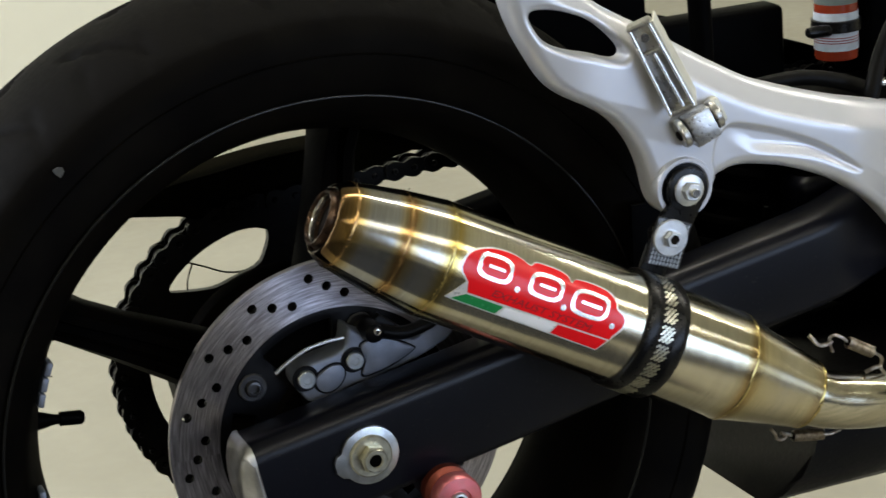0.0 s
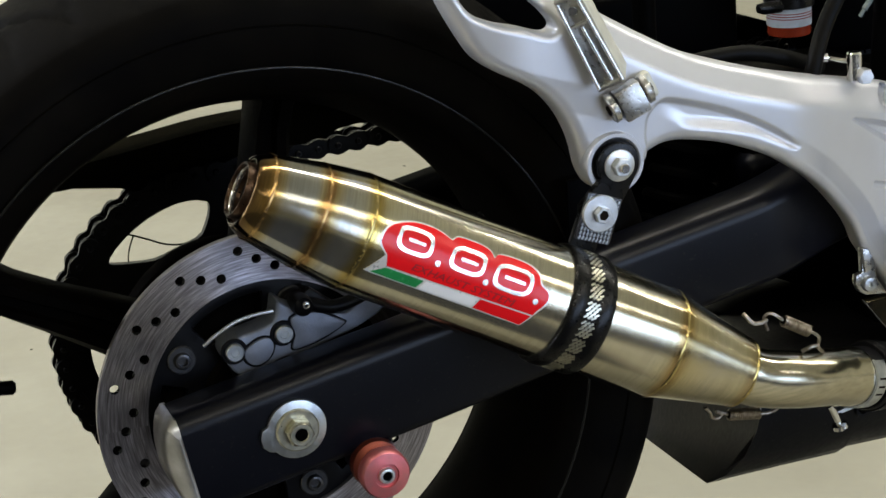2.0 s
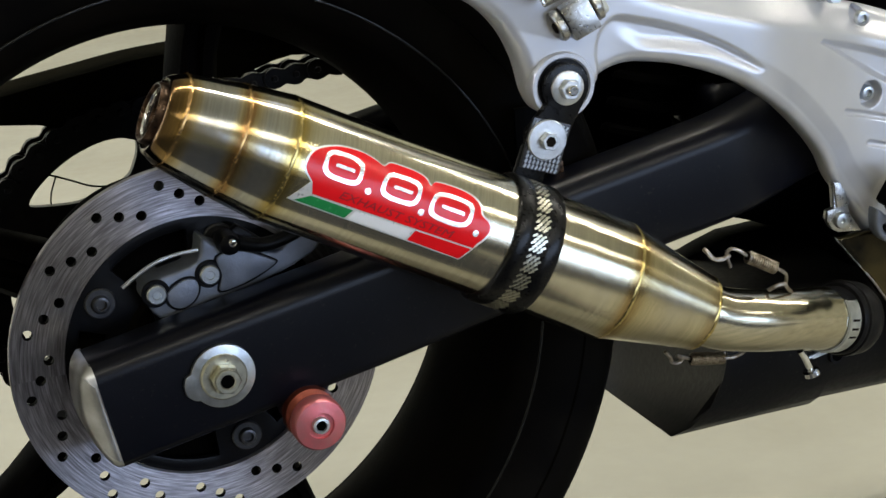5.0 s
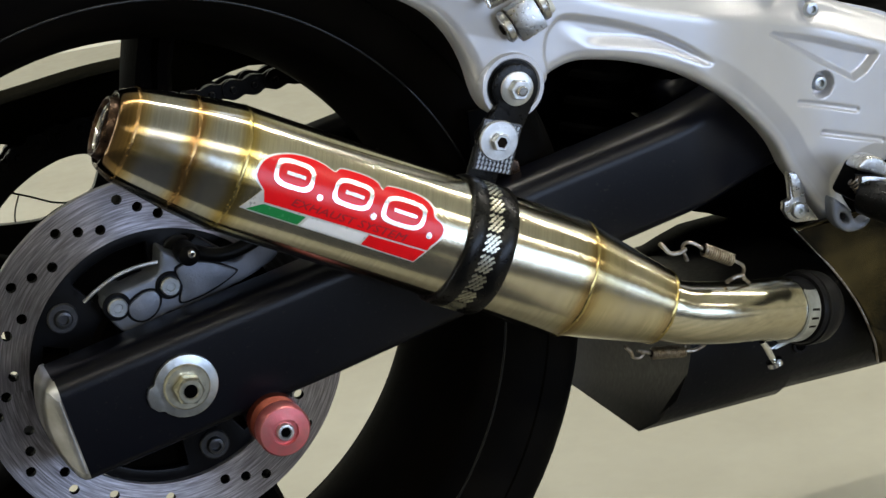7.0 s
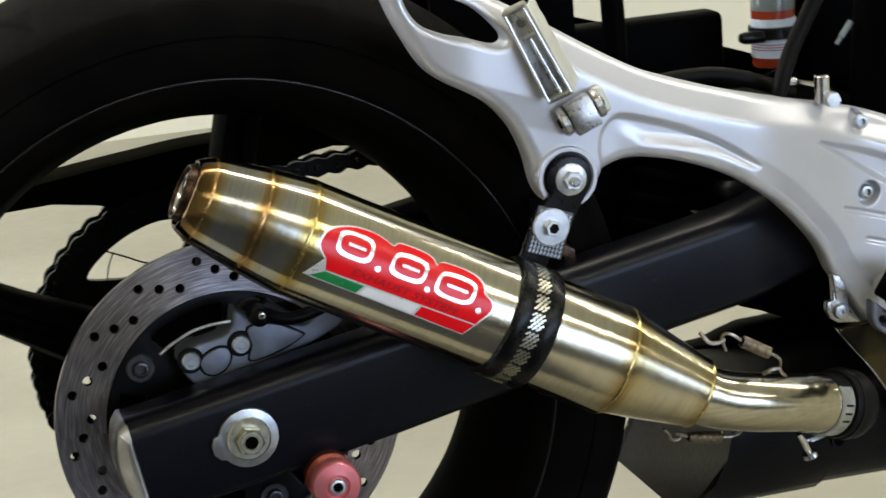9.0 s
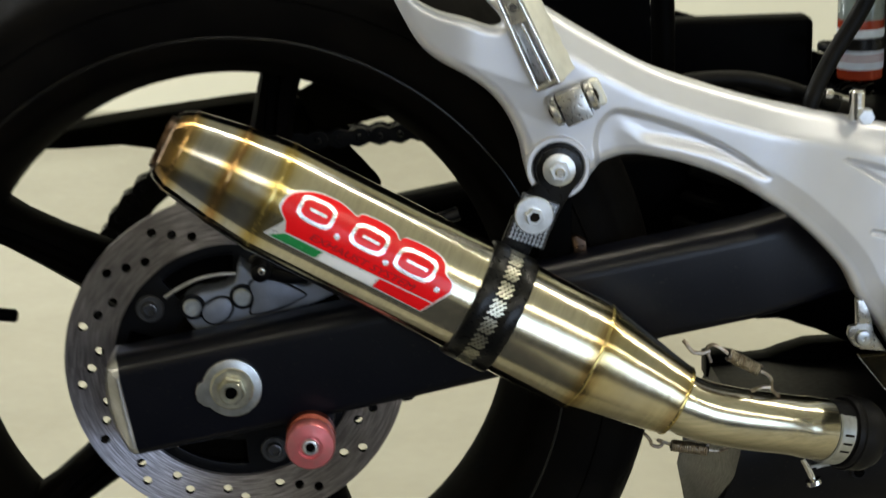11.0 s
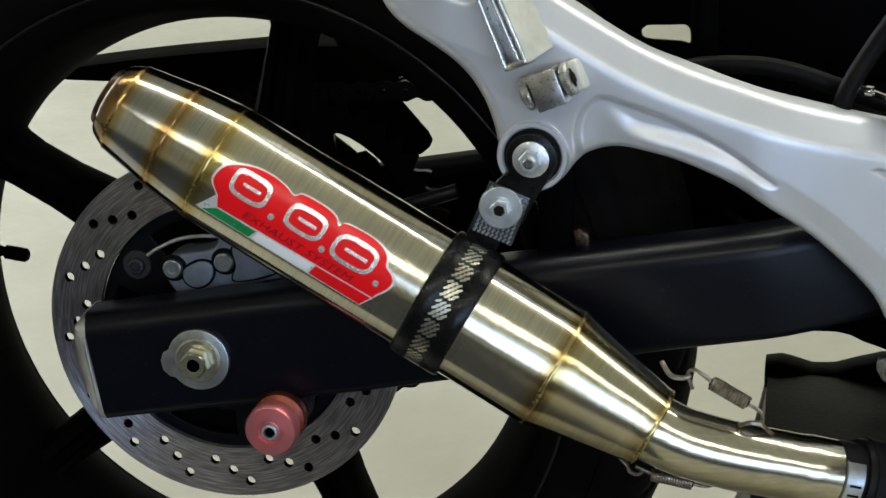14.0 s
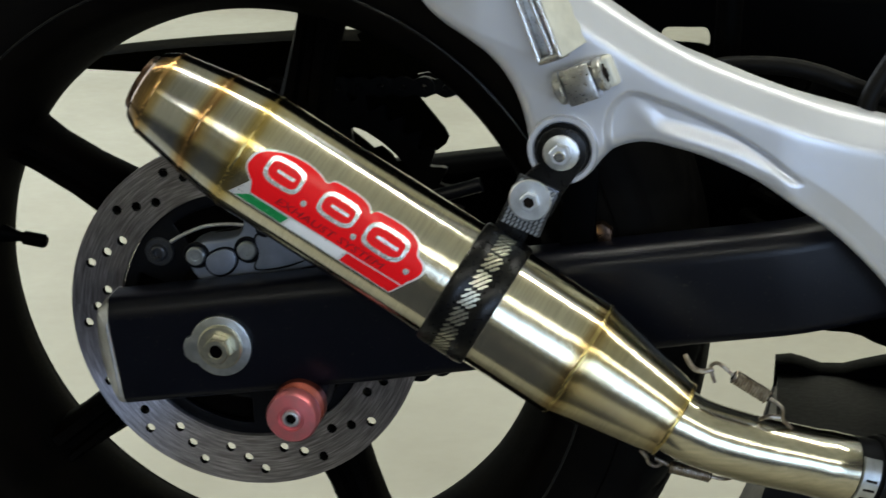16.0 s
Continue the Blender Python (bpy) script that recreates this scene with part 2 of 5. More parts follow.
M_orange = mat("copper_anodised_aluminium", (0.24, 0.055, 0.035), 0.35, 0.8, 0.3, 120, 0.2, 500)
M_red = mat("red_badge_foil", (0.84, 0.008, 0.012), 0.22, 0.0, 0.08, 70, 0.0, 500, spec=0.3, coat=0.06)
M_green = mat("green_badge_foil", (0.02, 0.24, 0.065), 0.24, 0.0, 0.12, 70, 0.05, 500, spec=0.5)
M_white = mat("white_badge_foil", (0.88, 0.88, 0.89), 0.30, 0.0, 0.06, 70, 0.05, 500, spec=0.3)
M_dbolt = mat("dark_phosphated_steel", (0.085, 0.085, 0.09), 0.32, 0.8, 0.3, 200, 0.2, 700)
M_border = mat("chromed_badge_border", (0.82, 0.81, 0.79), 0.30, 0.45, 0.05, 60, 0.0, 500)
M_tip = mat("smoked_brown_steel", (0.085, 0.050, 0.030), 0.30, 0.9, 0.6, 160, 0.2, 600, (0.020, 0.014, 0.011))
M_silver = mat("chromed_badge_relief", (0.90, 0.90, 0.91), 0.24, 0.75, 0.06, 60, 0.05, 500)
M_ink = mat("dark_badge_ink", (0.24, 0.005, 0.009), 0.35, 0.0, 0.2, 200, 0.0, 500)
M_fluid = mat("amber_brake_fluid", (0.26, 0.035, 0.014), 0.2, 0.0, 0.2, 40, 0.0, 400)
M_label = mat("pale_blue_label", (0.55, 0.62, 0.70), 0.5, 0.0, 0.2, 120, 0.0, 400)
M_floor = mat("beige_painted_concrete", (0.318, 0.302, 0.240), 0.55, 0.0, 0.14, 3.6, 0.25, 60, (0.252, 0.235, 0.18))
M_wall = mat("cream_wall_paint", (0.60, 0.575, 0.46), 0.8, 0.0, 0.08, 1.5, 0.2, 90)
M_ceil = mat("cream_ceiling_paint", (0.60, 0.56, 0.43), 0.85, 0.0, 0.06, 1.5, 0.1, 60)
# colour of the added panels that darken reflections
M_mat = mat("dark_reflection_mat", (0.048, 0.049, 0.054), 0.9, 0.0, 0.3, 3.0, 0.25, 60, (0.036, 0.037, 0.042), spec=0.05)
M_grey = mat("olive_wall_paint", (0.22, 0.20, 0.135), 0.8, 0.0, 0.1, 1.5, 0.2, 90)
M_fix = mat("white_lamp_housing", (0.78, 0.77, 0.74), 0.5, 0.0, 0.05, 20, 0.0, 200)

# ---- mesh helpers ----


def part(name, bm, material, parent=None, label="", m=None, angle=38):
    me = bpy.data.meshes.new(name)
    bmesh.ops.recalc_face_normals(bm, faces=bm.faces)
    bm.to_mesh(me)
    bm.free()
    for p in me.polygons:
        p.use_smooth = True
    me.set_sharp_from_angle(angle=radians(angle))
    me.materials.append(material)
    ob = new(name, me)
    ob.parent = parent
    if m is not None:
        ob.matrix_basis = m
    if label:
        ob["label"] = label
    return ob


def again(ob, m):
    """Another object on the same mesh under the same parent."""
    c = ob.copy()
    scene.collection.objects.link(c)
    c.matrix_basis = m
    return c


def curve(points, n=8, closed=False):
    """A smooth line through points (Catmull-Rom), of any dimension."""
    p = [np.array(q, float) for q in points]
    k = len(p)
    out = []
    for i in range(k if closed else k - 1):
        a = p[(i - 1) % k] if closed or i else 2 * p[0] - p[1]
        b, c = p[i], p[(i + 1) % k]
        d = p[(i + 2) % k] if closed or i < k - 2 else 2 * p[-1] - p[-2]
        for j in range(n):
            t = j / n
            out.append(0.5 * (2 * b + (c - a) * t + (2 * a - 5 * b + 4 * c - d) * t * t + (3 * b - a - 3 * c + d) * t**3))
    if not closed:
        out.append(p[-1])
    return out


def lathe(bm, prof, seg=48, axis="Y", at=(0, 0, 0), closed=False, wob=0.0):
    """prof: (radius, height along the axis)."""
    rings = []
    for k, (r, h) in enumerate(prof):
        ring = []
        for i in range(seg):
            a = 2 * math.pi * i / seg
            rr = r * (1 + wob * noise.noise((a * 6, k * 3.1, r * 50)))
            u, v = rr * math.cos(a), rr * math.sin(a)
            co = {"Y": (u, h, v), "X": (h, u, v), "Z": (u, v, h)}[axis]
            ring.append(bm.verts.new(Vector(co) + Vector(at)))
        rings.append(ring)
    pairs = list(zip(rings, rings[1:])) + ([(rings[-1], rings[0])] if closed else [])
    for a, b in pairs:
        for i in range(seg):
            bm.faces.new((a[i], a[(i + 1) % seg], b[(i + 1) % seg], b[i]))
    if not closed:
        for ring, rad in ((rings[0], prof[0][0]), (rings[-1], prof[-1][0])):
            if rad > 1e-5:
                bm.faces.new(ring)
    return bm


def lathed(prof, seg=48, axis="Y", at=(0, 0, 0), closed=False, wob=0.0):
    return lathe(bmesh.new(), prof, seg, axis, at, closed, wob)


def disc_prof(r, h0, h1, c=0.0008):
    """A cylinder's outline with small chamfers, for lathe()."""
    s = 1 if h1 > h0 else -1
    return [(r - c, h0), (r, h0 + s * c), (r, h1 - s * c), (r - c, h1)]


def box(bm, sx, sy, sz, m=None, bev=0.0, seg=2):
    made = bmesh.ops.create_cube(bm, size=1.0, matrix=(m or Matrix()) @ Matrix.Diagonal((sx, sy, sz, 1)))
    if bev:
        vs = made["verts"]
        es = list({e for v in vs for e in v.link_edges})
        bmesh.ops.bevel(bm, geom=es, offset=bev, segments=seg, affect="EDGES", profile=0.5)
    return bm


def boxed(sx, sy, sz, m=None, bev=0.0, seg=2):
    return box(bmesh.new(), sx, sy, sz, m, bev, seg)


def slab(loops, y0, y1, bev=0.0, seg=2):
    """A plate with outline and holes given as loops of (x, z), from y0 to y1 in depth."""
    bm = bmesh.new()
    edges = []
    for loop in loops:
        vs = [bm.verts.new((p[0], y0, p[1])) for p in loop]
        edges += [bm.edges.new((vs[i], vs[(i + 1) % len(vs)])) for i in range(len(vs))]
    bmesh.ops.triangle_fill(bm, use_beauty=True, use_dissolve=False, edges=edges)
    ext = bmesh.ops.extrude_face_region(bm, geom=list(bm.faces))
    for v in ext["geom"]:
        if isinstance(v, bmesh.types.BMVert):
            v.co.y = y1
    if bev:
        rim = [e for e in bm.edges if len(e.link_faces) == 2 and e.calc_face_angle(0) > 1.0 and abs(e.verts[0].co.y - e.verts[1].co.y) < 1e-6]
        bmesh.ops.bevel(bm, geom=rim, offset=bev, segments=seg, affect="EDGES", profile=0.5)
    return bm


def ring2(cx, cz, r, n=32, a0=0.0, a1=2 * math.pi):
    full = abs(a1 - a0) > 6.28
    return [(cx + r * math.cos(a0 + (a1 - a0) * i / (n if full else n - 1)), cz + r * math.sin(a0 + (a1 - a0) * i / (n if full else n - 1))) for i in range(n)]


def tube(bm, pts, rad, seg=10, cap=True):
    """A round bar swept along points; rad: a number or one a point."""
    pts = [Vector(p) for p in pts]
    rads = [rad] * len(pts) if isinstance(rad, (int, float)) else rad
    rings, ref = [], Vector((0.13, 0.97, 0.21))
    for i, p in enumerate(pts):
        d = (pts[min(i + 1, len(pts) - 1)] - pts[max(i - 1, 0)]).normalized()
        u = (ref - d * ref.dot(d)).normalized()
        ref = u
        v = d.cross(u)
        rings.append([bm.verts.new(p + (u * math.cos(2 * math.pi * k / seg) + v * math.sin(2 * math.pi * k / seg)) * rads[i]) for k in range(seg)])
    for a, b in zip(rings, rings[1:]):
        for k in range(seg):
            bm.faces.new((a[k], a[(k + 1) % seg], b[(k + 1) % seg], b[k]))
    if cap:
        bm.faces.new(rings[0])
        bm.faces.new(rings[-1])
    return bm


def tubed(pts, rad, seg=10, cap=True):
    return tube(bmesh.new(), pts, rad, seg, cap)


def hexagon(bm, r, y0, y1, at=(0, 0, 0), turn=0.0, hole=0.0):
    """A hexagonal nut round the y axis, with a bore."""
    prof = [(r * 0.90, y0), (r, y0 + (y1 - y0) * 0.12), (r, y0 + (y1 - y0) * 0.88), (r * 0.90, y1)]
    if hole:
        prof += [(hole, y1), (hole, y1 + (y0 - y1) * 0.8)]
    made = lathe(bm, prof, 6, "Y", (0, 0, 0))
    bmesh.ops.rotate(bm, verts=bm.verts, cent=(0, 0, 0), matrix=Matrix.Rotation(turn, 3, "Y"))
    bmesh.ops.translate(bm, verts=bm.verts, vec=at)
    return made


def hexed(r, y0, y1, at=(0, 0, 0), turn=0.0, hole=0.0):
    return hexagon(bmesh.new(), r, y0, y1, at, turn, hole)


def bolt(parent, at, r, h, name="bolt", material=None, socket=0.45, label=""):
    """A button head with a socket, on the y axis, whose top is h nearer to the camera than at."""
    prof = [(r, 0), (r, -h * 0.55), (r * 0.86, -h * 0.92), (r * 0.7, -h), (r * socket, -h), (r * socket * 0.92, -h * 0.35), (0.0, -h * 0.35)]
    return part(name, lathed(prof, 20, "Y", at), material or M_zinc, parent, label)


# turned rings and dark scores on the brake disc, round the axle
_n, _l = M_disc.node_tree.nodes, M_disc.node_tree.links
_co, _sub, _sep = _n.new("ShaderNodeTexCoord"), _n.new("ShaderNodeVectorMath"), _n.new("ShaderNodeSeparateXYZ")
_sub.operation, _sub.inputs[1].default_value = "SUBTRACT", (0.0, 0.0, 0.315)
_len, _ang, _comb, _tx = _n.new("ShaderNodeVectorMath"), _n.new("ShaderNodeMath"), _n.new("ShaderNodeCombineXYZ"), _n.new("ShaderNodeTexNoise")
_len.operation, _ang.operation = "LENGTH", "ARCTAN2"
_l.new(_co.outputs["Object"], _sub.inputs[0])
_l.new(_sub.outputs[0], _sep.inputs[0])
_l.new(_sub.outputs[0], _len.inputs[0])
_l.new(_sep.outputs["Z"], _ang.inputs[0])
_l.new(_sep.outputs["X"], _ang.inputs[1])
_sc = _n.new("ShaderNodeMath")
_sc.operation, _sc.inputs[1].default_value = "MULTIPLY", 1500.0
_l.new(_len.outputs["Value"], _sc.inputs[0])
_l.new(_sc.outputs[0], _comb.inputs["X"])
_arc = _n.new("ShaderNodeMath")
_arc.operation, _arc.inputs[1].default_value = "MULTIPLY", 5.0
_l.new(_ang.outputs[0], _arc.inputs[0])
_l.new(_arc.outputs[0], _comb.inputs["Y"])
_tx.inputs["Scale"].default_value, _tx.inputs["Detail"].default_value = 1.0, 6
_l.new(_comb.outputs[0], _tx.inputs["Vector"])
_rp, _mx = _n.new("ShaderNodeMapRange"), _n.new("ShaderNodeMix")
_rp.inputs["From Min"].default_value, _rp.inputs["From Max"].default_value = 0.40, 0.68
_mx.data_type = "RGBA"
_mx.inputs["B"].default_value = (0.22, 0.205, 0.215, 1)
_l.new(_tx.outputs["Fac"], _rp.inputs["Value"])
_l.new(_rp.outputs["Result"], _mx.inputs["Factor"])
_bs = _n["Principled BSDF"]
_l.new(_bs.inputs["Base Color"].links[0].from_socket, _mx.inputs["A"])
_l.new(_mx.outputs["Result"], _bs.inputs["Base Color"])
# ---- the room ----
FZ = 0.0065


def structure(name, bm, material, label, category):
    return tagged(part(name, bm, material), label, category, "", "structure")


structure("floor", boxed(13.0, 7.4, 0.2, pose(2.3, -1.0, FZ - 0.1)), M_floor, "pale beige painted concrete floor with faint dirt specks", "floor")
# added out of view: dark floor for the silencer and casting to reflect
structure("reflection_mat", boxed(2.25, 1.93, 0.008, pose(-0.875, -1.285, FZ + 0.004), 0.002), M_mat, "unseen dark floor panel added to darken reflections", "mat")
structure("reflection_mat", boxed(1.45, 1.40, 0.008, pose(0.985, -1.55, FZ + 0.004), 0.002), M_mat, "unseen dark floor panel added to darken reflections", "mat")
structure("reflection_mat", boxed(2.05, 1.70, 0.008, pose(-0.975, -3.105, FZ + 0.004), 0.002), M_mat, "unseen dark floor panel added to darken reflections", "mat")
structure("ceiling", boxed(13.0, 7.4, 0.2, pose(2.3, -1.0, 3.1)), M_ceil, "plain cream ceiling", "ceiling")
structure("wall_north", boxed(13.0, 0.2, 3.3, pose(2.3, 2.6, 1.5)), M_wall, "plain cream painted wall behind the motorcycle", "wall")
structure("wall_east", boxed(0.2, 7.0, 3.3, pose(8.7, -1.0, 1.5)), M_wall, "plain cream painted side wall", "wall")
# the doorway is added out of view, to go with the left floor's lamp
wall_w = slab([[(-4.5, -0.1), (2.5, -0.1), (2.5, 3.2), (-4.5, 3.2)], [(0.1, 0.0), (1.9, 0.0), (1.9, 2.1), (0.1, 2.1)]], 2.45, 2.25)
bmesh.ops.rotate(wall_w, verts=wall_w.verts, cent=(0, 0, 0), matrix=Matrix.Rotation(radians(90), 3, "Z"))
structure("wall_west", wall_w, M_wall, "cream painted side wall with an added doorway opening, out of view", "wall")
wall_s = slab([[(-4.2, -0.1), (8.8, -0.1), (8.8, 3.2), (-4.2, 3.2)], [(0.5, 0.0), (5.5, 0.0), (5.5, 1.55), (0.5, 1.55)]], -4.6, -4.4)
structure("wall_south", wall_s, M_grey, "dull olive painted wall with a wide half-open shutter", "wall")
for py, wide_ in ((0.45, 0.2), (-3.59, 0.6)):
    tagged(part("ceiling_light", boxed(9.2, wide_, 0.05, pose(2.6, py, 2.972), 0.01), M_fix), "long white fluorescent strip light on the ceiling", "ceiling light", "strip lights on the ceiling")
# specks of dirt on the floor
specks = bmesh.new()
for k in range(26):
    cx, cy, r = random.uniform(-0.6, 1.6), random.uniform(-0.3, 2.2), random.uniform(0.001, 0.0026)
    lathe(specks, [(r, FZ), (r * 0.6, FZ + r * 0.5)], 7, "Z", (cx, cy, 0), wob=0.6)
tagged(part("floor_dirt", specks, M_dark), "scattered dark specks of dirt on the floor", "dirt", "", "stuff")

# ---- the motorcycle ----
bike = tagged(new("motorcycle"), "naked motorcycle with silver frame, black wheel and steel silencer, parked indoors", "motorcycle")
ZA = 0.315
AX = Vector((0, 0, ZA))

# rear wheel: rim barrel, hub and five spokes
bm = bmesh.new()
lathe(bm, [(0.2350, -0.0790), (0.2335, -0.0825), (0.2290, -0.0832), (0.2215, -0.0800), (0.2172, -0.0765), (0.2112, -0.060), (0.2045, -0.040), (0.1990, -0.020), (0.1965, 0.0),
           (0.1990, 0.020), (0.2055, 0.040), (0.2155, 0.060), (0.2225, 0.072), (0.2290, 0.0832), (0.2335, 0.0825), (0.2350, 0.0790), (0.226, 0.066), (0.210, 0.03), (0.210, -0.03), (0.226, -0.066)], 160, "Y", AX, True)
wheel = part("rear_wheel", bm, M_rim, bike, "satin black five-spoke cast alloy rear wheel")
bm = bmesh.new()
lathe(bm, [(0.018, -0.072), (0.045, -0.072), (0.052, -0.066), (0.055, -0.05), (0.048, -0.02), (0.048, 0.02), (0.060, 0.045), (0.060, 0.07), (0.018, 0.07)], 48, "Y", AX)
# near flange, added as a dark backing behind the disc carrier's slots
lathe(bm, [(0.045, -0.050), (0.0845, -0.050), (0.0845, -0.0565), (0.045, -0.058)], 64, "Y", AX, True)
lathe(bm, [(0.045, 0.046), (0.081, 0.046), (0.083, 0.049), (0.083, 0.058), (0.045, 0.060)], 64, "Y", AX, True)
part("hub", bm, M_rim, wheel)
SPOKES = [150.0 + 72 * k for k in range(5)]
for a in SPOKES:
    bm = bmesh.new()
    rows = []
    # w and u: half widths to the two sides of the spoke's line
    for r, w, u, d, dy in ((0.044, 0.027, 0.027, 0.030, -0.008), (0.075, 0.0215, 0.0215, 0.026, -0.006), (0.11, 0.019, 0.0190, 0.021, -0.004), (0.15, 0.0175, 0.0140, 0.019, -0.002), (0.18, 0.018, 0.0108, 0.021, 0.0), (0.197, 0.0200, 0.0092, 0.025, 0.0), (0.2075, 0.0255, 0.0140, 0.029, 0.0)):
        rows.append([(r, -w, dy - d * 0.55), (r, -w * 0.72, dy - d), (r, -w * 0.35, dy - d), (r, -w * 0.22, dy - d * 0.66), (r, u * 0.16, dy - d * 0.66), (r, u * 0.30, dy - d * 1.04), (r, u * 0.72, dy - d), (r, u, dy - d * 0.55),
                     (r, u, dy + d * 0.55), (r, u * 0.72, dy + d), (r, -w * 0.72, dy + d), (r, -w, dy + d * 0.55)])
    turn = Matrix.Translation(AX) @ Matrix.Rotation(-radians(a), 4, "Y")
    sweep = 0.0085 if a in SPOKES[:1] + SPOKES[4:] else 0.0
    rings = [[bm.verts.new(turn @ Vector((x, y, z + sweep * min(1.0, max(0.0, (x - 0.10) / 0.09))))) for x, z, y in row] for row in rows]
    for p, q in zip(rings, rings[1:]):
        for i in range(12):
            bm.faces.new((p[i], p[(i + 1) % 12], q[(i + 1) % 12], q[i]))
    bm.faces.new(rings[0]), bm.faces.new(rings[-1])
    part("spoke", bm, M_spoke, wheel)

# tyre with slanted tread grooves
TY = [(0.2250, -0.0735), (0.2290, -0.0775), (0.2345, -0.0800), (0.239, -0.0832), (0.247, -0.0865), (0.258, -0.0893), (0.270, -0.0900), (0.2765, -0.0885)]
for k in range(1, 30):
    y = -0.0885 + 0.0885 * 2 * k / 30
    TY.append((0.2765 + (0.3085 - 0.2765) * (1 - abs(y / 0.0885) ** 2.15) ** 0.62, y))
TY += [(r, -y) for r, y in reversed(TY[:8])]
TY += [(0.214, 0.06), (0.214, -0.06)]
SEG = 420
verts, faces = [], []
for i in range(SEG):
    a = 2 * math.pi * i / SEG
    for r, y in TY:
        if r > 0.279:
            side = 1 if y > 0 else -1
            t = (abs(y) - 0.012) / 0.07
            ph = (a / (2 * math.pi) * 22 + side * 0.25 + 0.62 * t + 0.1 * math.sin(3 * t)) % 1.0
            ph2 = (a / (2 * math.pi) * 44 + side * 0.1 - 0.5 * t) % 1.0
            if 0.02 < t < 0.80 and ph < 0.085 * (1.15 - t):
                r -= 0.004
            elif 0.45 < t < 0.95 and ph2 < 0.07:
                r -= 0.0025
        verts.append((r * math.cos(a), y, ZA + r * math.sin(a)))
n = len(TY)
for i in range(SEG):
    for k in range(n):
        faces.append((i * n + k, i * n + (k + 1) % n, ((i + 1) % SEG) * n + (k + 1) % n, ((i + 1) % SEG) * n + k))
me = bpy.data.meshes.new("tyre")
me.from_pydata(verts, [], faces)
bm = bmesh.new()
bm.from_mesh(me)
# raised rings on the sidewall
for r, y in ((0.2625, -0.0905),):
    lathe(bm, [(r - 0.0009, y + 0.0012), (r, y - 0.0007), (r + 0.0009, y + 0.0012), (r, y + 0.003)], 160, "Y", AX, True)
tyre = part("tyre", bm, M_rubber, wheel, "wide black sport tyre with slanted tread grooves")
tyre.data.materials.append(M_tread)
for p in tyre.data.polygons:
    p.material_index = 1 if math.hypot(p.center.x, p.center.z - ZA) > 0.2850 else 0

part("rim_edge", lathed([(0.2334 + 0.0014 * math.cos(q), -0.0822 - 0.0016 * math.sin(q)) for q in [math.pi * k / 6 for k in range(12)]], 200, "Y", AX, True), M_lip, wheel, "thin glossy rim edge")

pm = AX + Vector((-0.172, -0.0903, 0.2160))
part("paint_mark", slab([[(pm.x - 0.0035, pm.z + 0.002), (pm.x - 0.001, pm.z + 0.0035), (pm.x + 0.003, pm.z + 0.003), (pm.x + 0.0035, pm.z), (pm.x + 0.001, pm.z - 0.0035), (pm.x - 0.002, pm.z - 0.001)]], pm.y, pm.y + 0.0012), M_mark, wheel, "small pale paint mark on the sidewall")

# valve
va = radians(172.9)
vd = Vector((-math.cos(va), 0, -math.sin(va)))
v0 = AX + Vector((math.cos(va), 0, math.sin(va))) * 0.2030 + Vector((0, -0.006, 0))
part("valve_stem", tubed([v0, v0 + vd * 0.006, v0 + vd * 0.0180, v0 + vd * 0.0212, v0 + vd * 0.0216, v0 + vd * 0.0365, v0 + vd * 0.0385], [0.0078, 0.0068, 0.0036, 0.0034, 0.0050, 0.0050, 0.0032], 14), M_dark, wheel, "black rubber valve stem with cap")

# stick-on balance weights inside the rim, next to the valve
for a in (157.6, 160.6, 163.6, 182.6):
    q = Matrix.Translation(AX) @ Matrix.Rotation(-radians(a), 4, "Y") @ pose(0.2065, -0.054, 0)
    part("balance_weight", boxed(0.0045, 0.014, 0.0095, q, 0.0012), M_cal, wheel, "small grey stick-on balance weight")

# brake disc: sixteen rows of three drilled holes
DY = -0.0725
loops = [ring2(0, ZA, 0.1213, 128), ring2(0, ZA, 0.0865, 96)]
for k in range(16):
    for r, a in ((0.0966, 105.82), (0.1028, 113.1), (0.1108, 119.3)):
        t = radians(a + 22.5 * k)
        loops.append(ring2(r * math.cos(t), ZA + r * math.sin(t), 0.0034, 14))
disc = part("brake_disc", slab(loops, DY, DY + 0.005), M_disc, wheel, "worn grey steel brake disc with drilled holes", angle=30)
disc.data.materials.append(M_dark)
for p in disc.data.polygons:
    # shade inside the drilled holes, put into the colour of their walls
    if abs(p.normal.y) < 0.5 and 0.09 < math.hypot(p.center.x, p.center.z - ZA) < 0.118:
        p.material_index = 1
carrier = [ring2(0, ZA, 0.0862, 96), ring2(0, ZA, 0.040, 48)]
for k in range(5):
    t0, t1 = radians(145.3 + 72 * k + 16), radians(145.3 + 72 * k + 56)
    carrier.append(ring2(0, ZA, 0.078, 16, t0, t1) + ring2(0, ZA, 0.060, 14, t1, t0))
part("disc_carrier", slab(carrier, DY + 0.0035, DY + 0.009, 0.0006), M_black, wheel, "black slotted brake disc carrier")
for k in range(5):
    t = radians(145.3 + 72 * k)
    c = (0.0717 * math.cos(t), DY + 0.0035, ZA + 0.0717 * math.sin(t))
    part("disc_boss", lathed(disc_prof(0.0100, 0, -0.0026), 28, "Y", c), M_dbolt, wheel)
    bolt(wheel, (c[0], c[1] - 0.002, c[2]), 0.0060, 0.0042, "disc_bolt", M_dbolt, 0.55, "dark steel disc bolt with a socket")

